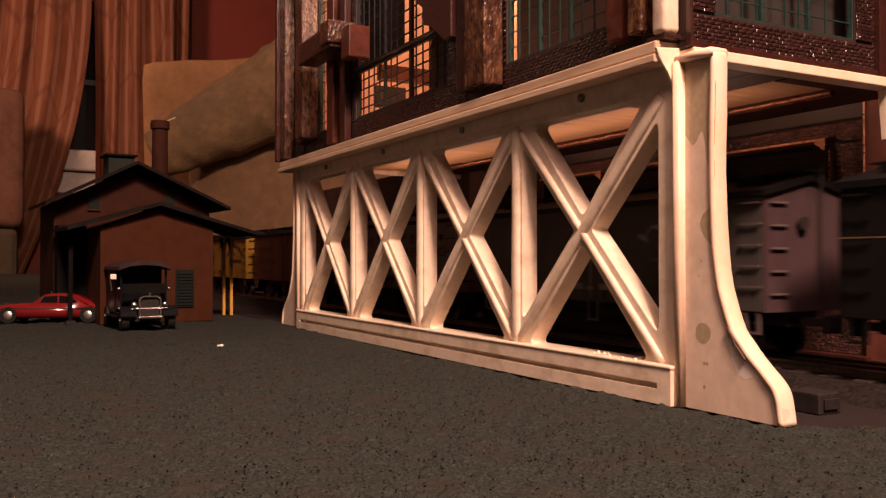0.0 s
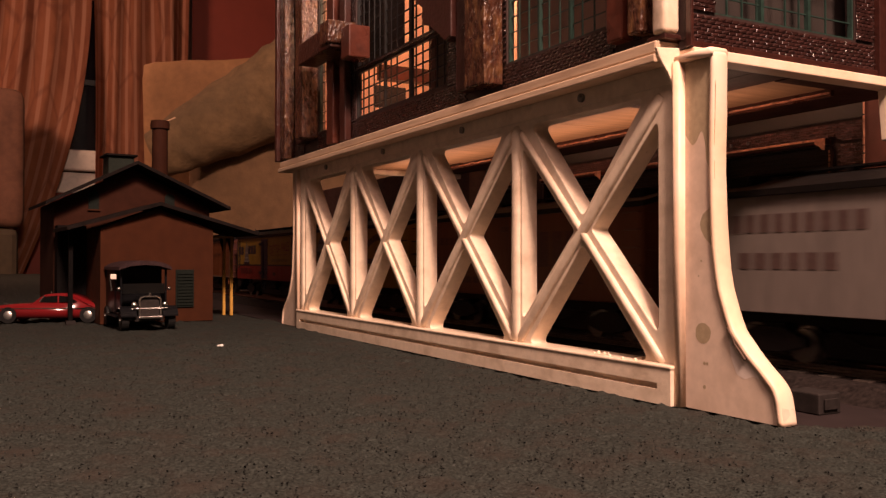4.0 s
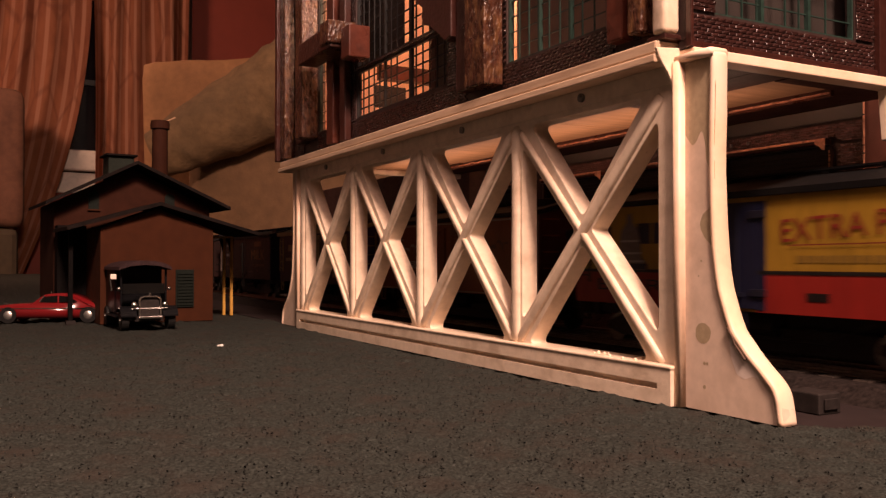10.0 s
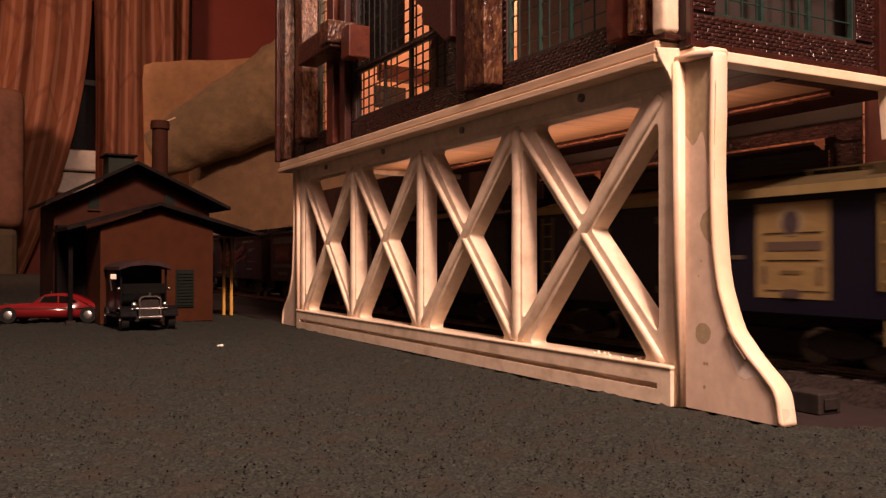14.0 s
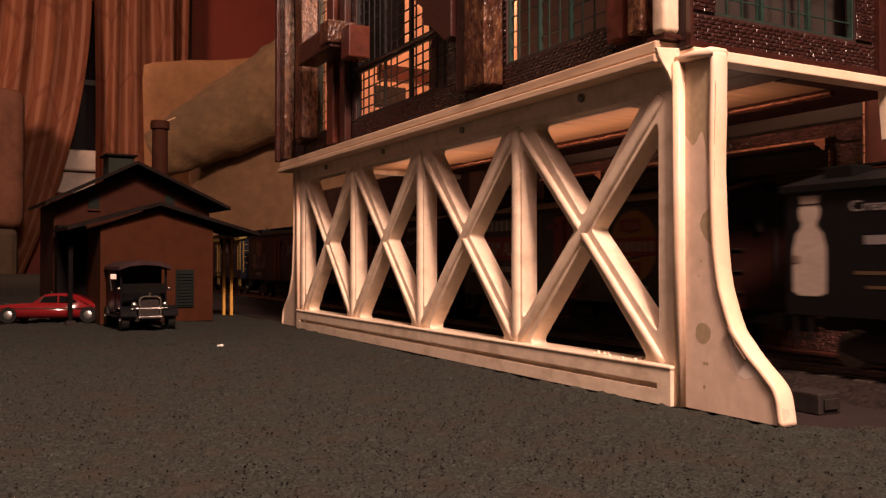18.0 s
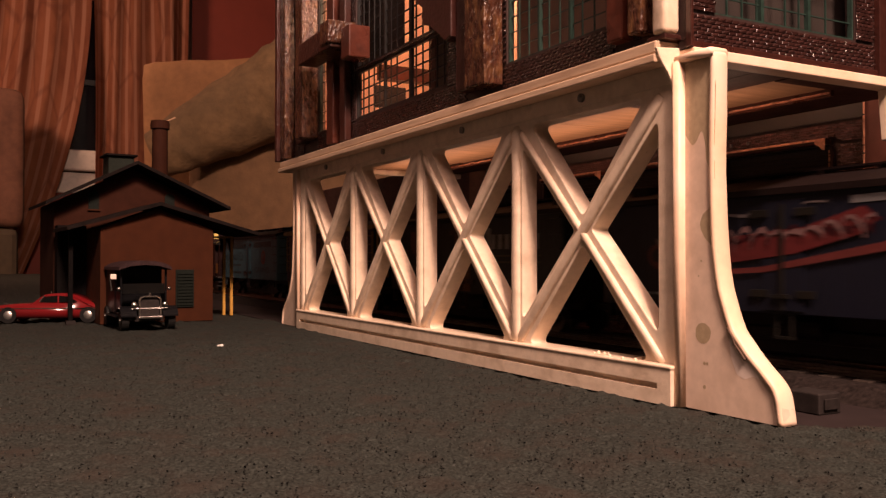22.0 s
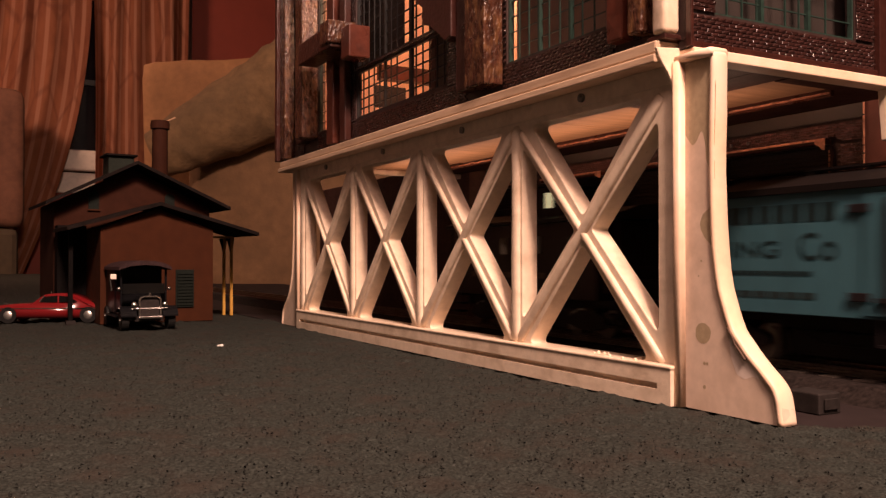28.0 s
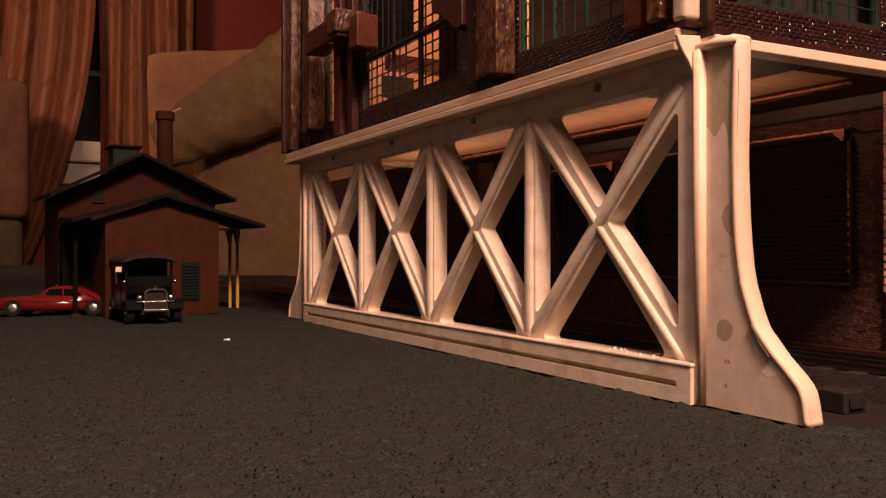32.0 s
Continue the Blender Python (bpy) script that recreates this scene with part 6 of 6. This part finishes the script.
blocks(c, 7, 0.0800, 0.0420, 0.0655, 0.0715, (0.37, 0.20, 0.18), 0.8, off=0.0009)
bar(c, 0.0730, 0.0540, 0.0775, 0.0850, (0.25, 0.024, 0.020), 0.0007)
blocks(c, 3, 0.0690, 0.0560, 0.0790, 0.0830, (0.32, 0.12, 0.09), 0.75, off=0.0009)
bar(c, 0.0730, 0.0540, 0.0515, 0.0595, (0.25, 0.024, 0.020), 0.0007)
for z in (0.0535, 0.0560):
    bar(c, 0.0715, 0.0555, z, z + 0.0010, (0.30, 0.10, 0.07), 0.0009)
decal(c, flat([(0, 0), (0.019, 0.0028), (0.019, 0.0042), (0.006, 0.0012)]), 0.0745, 0.0748, (0.03, 0.02, 0.018), off=0.0009)
decal(c, flat([(0, 0), (0.012, 0.0012), (0.026, 0.0040), (0.010, 0.0028)]), 0.0720, 0.0598, (0.03, 0.02, 0.018), off=0.0009)
blocks(c, 5, 0.0762, 0.0481, 0.0436, 0.0456, (0.24, 0.24, 0.23), 0.85)
for z, w0, w1 in ((0.0620, 0.0395, 0.010), (0.0592, 0.0395, 0.012), (0.0562, 0.0400, 0.010), (0.0484, 0.0400, 0.010), (0.0424, 0.0400, 0.012)):
    blocks(c, 7, w0, w1, z, z + 0.0012, (0.20, 0.20, 0.19), 0.85)
blocks(c, 13, 0.2420, 0.1530, 0.0822, 0.0900, (0.42, 0.41, 0.37), 0.68)
bar(c, 0.2345, 0.1750, 0.0605, 0.0775, (0.30, 0.018, 0.022))
word(c, "CREAM ALE", 0.2310, 0.1790, 0.0640, 0.0745, (0.56, 0.47, 0.42), 0.0008)
blocks(c, 16, 0.2420, 0.1649, 0.0518, 0.0560, (0.42, 0.40, 0.36), 0.68)
blocks(c, 8, 0.2201, 0.1825, 0.0424, 0.0466, (0.40, 0.38, 0.33), 0.68)

c = cars[9] = reefer("dark blue refrigerator car with a red and white script emblem", (0.022, 0.025, 0.050), (0.060, 0.016, 0.013), (0.055, 0.018, 0.016), ladder=(0.04, 0.03, 0.03))
bar(c, 0.0908, 0.0586, 0.0858, 0.0893, (0.30, 0.30, 0.31), 0.0006, 0.0006)
bar(c, 0.0540, 0.0330, 0.0862, 0.0895, (0.30, 0.30, 0.31), 0.0006, 0.0004)
decal(c, flat([(0, 0), (0.05, 0.0030), (0.095, 0.0080), (0.132, 0.0170), (0.139, 0.0230), (0.132, 0.0290), (0.10, 0.0205), (0.05, 0.0165), (0.012, 0.0170), (0.002, 0.0110)]), 0.2075, 0.0555, (0.18, 0.030, 0.032), off=0.0013)
script(c, 0.2060, 0.0700, 0.0610, 0.0740, (0.30, 0.17, 0.17), 13, 2, 0.0090, 0.0017)
script(c, 0.2060, 0.0670, 0.0595, 0.0720, (0.09, 0.014, 0.022), 15, 6, 0.0100, 0.0015)
decal(c, flat([(0, 0), (0.07, 0.0040), (0.142, 0.0150), (0.146, 0.0185), (0.138, 0.0185), (0.07, 0.0068), (0, 0.0024)]), 0.2080, 0.0505, (0.20, 0.045, 0.042), off=0.0013, long=True)
disc(c, 0.2050, 0.0630, 0.0080, 0.0065, (0.20, 0.05, 0.05), 0.0015)
disc(c, 0.2050, 0.0630, 0.0050, 0.0038, (0.03, 0.03, 0.05), 0.0017)
script(c, 0.0600, 0.0300, 0.0700, 0.0780, (0.36, 0.36, 0.37), 4, 5, 0.003)
script(c, 0.1550, 0.0950, 0.0800, 0.0850, (0.32, 0.27, 0.27), 2, 9, 0.004)
blocks(c, 6, 0.0664, 0.0420, 0.0472, 0.0500, (0.36, 0.36, 0.36), 0.7)
blocks(c, 6, 0.2300, 0.1700, 0.0410, 0.0425, (0.34, 0.34, 0.36), 0.8)
bar(c, 0.0640, 0.0250, 0.0590, 0.0600, (0.28, 0.17, 0.06))

DGREEN = (0.020, 0.032, 0.018)
c = cars[10] = reefer("dark green refrigerator car with orange doors and a shield picture", DGREEN, (0.022, 0.036, 0.022), (0.016, 0.014, 0.012), door=(0.27, 0.080, 0.010), hinges=(0.10, 0.035, 0.015), ladder=(0.03, 0.035, 0.025))
blocks(c, 8, 0.0955, 0.0200, 0.0690, 0.0800, (0.40, 0.37, 0.35), 0.6, -0.0008)
blocks(c, 1, 0.0955, 0.0830, 0.0672, 0.0848, (0.40, 0.37, 0.35), 0.7)
bar(c, 0.0920, 0.0200, 0.0632, 0.0645, (0.12, 0.08, 0.03))
bar(c, 0.0900, 0.0200, 0.0585, 0.0598, (0.12, 0.08, 0.03))
bar(c, 0.2290, 0.1710, 0.0495, 0.0700, (0.17, 0.11, 0.09))
disc(c, 0.2000, 0.0680, 0.0180, 0.0190, (0.028, 0.030, 0.020), 0.0007)
decal(c, flat([(-0.011, 0.022), (0.011, 0.022), (0.0125, 0.010), (0.008, 0.003), (0, 0), (-0.008, 0.003), (-0.0125, 0.010)]), 0.2000, 0.0640, (0.20, 0.085, 0.055), off=0.0009)
for i in range(9):
    bar(c, 0.2270 - i * 0.0062, 0.2250 - i * 0.0062, 0.0505, 0.0560, (0.18, 0.14, 0.12), 0.0008)
blocks(c, 3, 0.2141, 0.1900, 0.0402, 0.0442, (0.34, 0.29, 0.25), 0.7)

c = cars[11] = reefer("dark blue refrigerator car with gold fascia and ladders", (0.017, 0.017, 0.032), (0.022, 0.026, 0.055), (0.26, 0.18, 0.055), ladder=(0.44, 0.30, 0.09), door=(0.30, 0.20, 0.06), rungs=False, fascia=(0.48, 0.34, 0.10), hinges=(0.25, 0.17, 0.05))
word(c, "ROAD", 0.0640, 0.0234, 0.0724, 0.0862, (0.34, 0.25, 0.25))
blocks(c, 5, 0.1080, 0.0690, 0.0724, 0.0862, (0.34, 0.25, 0.25), 0.75)
bar(c, 0.0800, 0.0350, 0.0655, 0.0670, (0.20, 0.15, 0.11))
bar(c, 0.0700, 0.0450, 0.0612, 0.0624, (0.16, 0.12, 0.10))
blocks(c, 7, 0.2300, 0.1550, 0.0680, 0.0830, (0.34, 0.25, 0.16), 0.75)

TEAL, TINK = (0.080, 0.215, 0.270), (0.025, 0.055, 0.062)
c = cars[12] = reefer("teal refrigerator car with dark casing company lettering and a red ring", TEAL, (0.11, 0.18, 0.185), (0.040, 0.020, 0.018), ladder=(0.06, 0.085, 0.085), hinges=(0.04, 0.03, 0.035))
blocks(c, 11, 0.2440, 0.1440, 0.0785, 0.0870, TINK, 0.8)
word(c, "CASING", 0.2390, 0.1767, 0.0618, 0.0698, TINK)
word(c, "Co", 0.1650, 0.1444, 0.0605, 0.0733, TINK)
blocks(c, 14, 0.2300, 0.1576, 0.0530, 0.0552, TINK, 0.85)
blocks(c, 7, 0.2200, 0.1555, 0.0420, 0.0452, (0.05, 0.085, 0.09), 0.85)
blocks(c, 9, 0.1000, 0.0180, 0.0790, 0.0860, TINK, 0.8)
disc(c, 0.0535, 0.0650, 0.0098, 0.0095, (0.30, 0.060, 0.05))
disc(c, 0.0535, 0.0650, 0.0058, 0.0056, (0.13, 0.155, 0.155), 0.0007)
disc(c, 0.0515, 0.0640, 0.0034, 0.0034, (0.30, 0.060, 0.05), 0.0009)
word(c, "CASING", 0.0952, 0.0260, 0.0440, 0.0515, TINK)


def caboose():
    c = thing("caboose", "dark red model caboose with a lit cupola and ochre grab rails", "caboose", "cars of the train")
    P, RF, YR = paint((0.050, 0.012, 0.009)), paint((0.018, 0.015, 0.014), 0.45), paint((0.16, 0.060, 0.012))
    part("body", box(-HALF, HALF, 0.020, 0.192, SILL, 0.0860, 0.0005), P, c)
    bd = bmesh.new()
    for i in range(34):
        y0 = 0.0204 + 0.00504 * i
        box(-HALF - 0.0003, -HALF + 0.0002, y0 + 0.0001, y0 + 0.0049, SILL + 0.0004, 0.0858, bm=bd)
    part("sheathing", bd, P, c)["kind"] = "stuff"
    part("roof", prism([(-HALF - 0.003, 0.0862), (-HALF - 0.003, 0.0885), (-0.015, 0.0945), (0, 0.0955), (0.015, 0.0945), (HALF + 0.003, 0.0885), (HALF + 0.003, 0.0862)], "y", 0.0, 0.212), RF, c)
    cu_ = thing_part("cupola", c)
    part("cupola_wall", box(-0.0275, 0.0275, 0.064, 0.122, 0.0890, 0.1110, 0.0005), P, cu_)
    part("cupola_roof", prism([(-0.031, 0.1112), (-0.031, 0.1130), (0, 0.1175), (0.031, 0.1130), (0.031, 0.1112)], "y", 0.059, 0.127), RF, cu_)
    for y, ma in ((0.0775, "glow"), (0.1085, "milky")):
        part("pane", box(-0.0281, -0.0274, y - 0.0042, y + 0.0042, 0.0965, 0.1070), ma, cu_, "lit window" if ma == "glow" else "")
    for x, w_, ma in ((-0.0200, 0.0034, "glow_dim"), (0.015, 0.0055, "glass")):
        part("pane", box(x - w_, x + w_, 0.0632, 0.0641, 0.0975, 0.1065), ma, cu_, "dim yellow lit window" if x < 0 else "")
    for y in (0.043, 0.085, 0.127, 0.168):
        w = thing_part("window", c)
        part("pane", box(-HALF - 0.0008, -HALF - 0.0002, y - 0.0052, y + 0.0052, 0.0650, 0.0770), "milky" if y < 0.05 else "glass", w)
        part("sill", box(-HALF - 0.0014, -HALF - 0.0002, y - 0.0062, y + 0.0062, 0.0636, 0.0648), P, w)
    blocks(c, 12, 0.1600, 0.0600, 0.0480, 0.0520, (0.20, 0.10, 0.075), 0.75)
    for y0, y1 in ((0.001, 0.0195), (0.1925, 0.211)):
        part("platform", box(-HALF, HALF, y0, y1, 0.0325, 0.0350), "black", c)
        yo = y0 + 0.001 if y0 < 0.1 else y1 - 0.001
        rl = bmesh.new()
        for x in (-0.030, -0.018, 0.018, 0.030):
            tube((x, yo, 0.0350), (x, yo, 0.0860 if abs(x) > 0.02 else 0.056), 0.0007, 6, rl)
        for z in (0.048, 0.056):
            tube((-0.030, yo, z), (0.030, yo, z), 0.0006, 6, rl)
        part("railing", rl, P, c)
        yg = 0.0075 if y0 < 0.1 else 0.2010
        gr = bmesh.new()
        for d in (-0.0030, 0.0035):
            tube((-HALF - 0.0005, yg + d, 0.0400), (-HALF - 0.0005, yg + d, 0.0560), 0.0008, 6, gr)
        part("grab_rail", gr, YR, c, "ochre grab rail")
        st = box(-HALF - 0.001, -HALF + 0.008, yg - 0.007, yg + 0.007, 0.0190, 0.0205)
        box(-HALF + 0.001, -HALF + 0.008, yg - 0.007, yg + 0.007, 0.0255, 0.0270, bm=st)
        part("steps", st, "black", c)
    part("stack", tube((0.012, 0.150, 0.093), (0.012, 0.150, 0.108), 0.0022, 10), "black", c)
    under(c, 0.212)
    return c


cars[13] = caboose()

# travel of the train along the track, in metres, second by second
TRAVEL = [0.0118, 0.1318, 0.2632, 0.4032, 0.5454, 0.6880, 0.8311, 0.9717, 1.1061, 1.2385, 1.3733, 1.5116, 1.6553, 1.8044, 1.9558, 2.1015, 2.2351, 2.3568, 2.4711, 2.5846, 2.7025, 2.8262, 2.9565, 3.0959, 3.2468, 3.4091, 3.5809, 3.7606, 3.9443, 4.1284, 4.3109, 4.4919, 4.6716]


def motions():
    for k, c in sorted(cars.items()):
        rows = [(float(t), pose(TRACK_X, 0.046 + 0.311 * k - s, 0.0)) for t, s in enumerate(TRAVEL)]
        walk(c, rows)


motions()
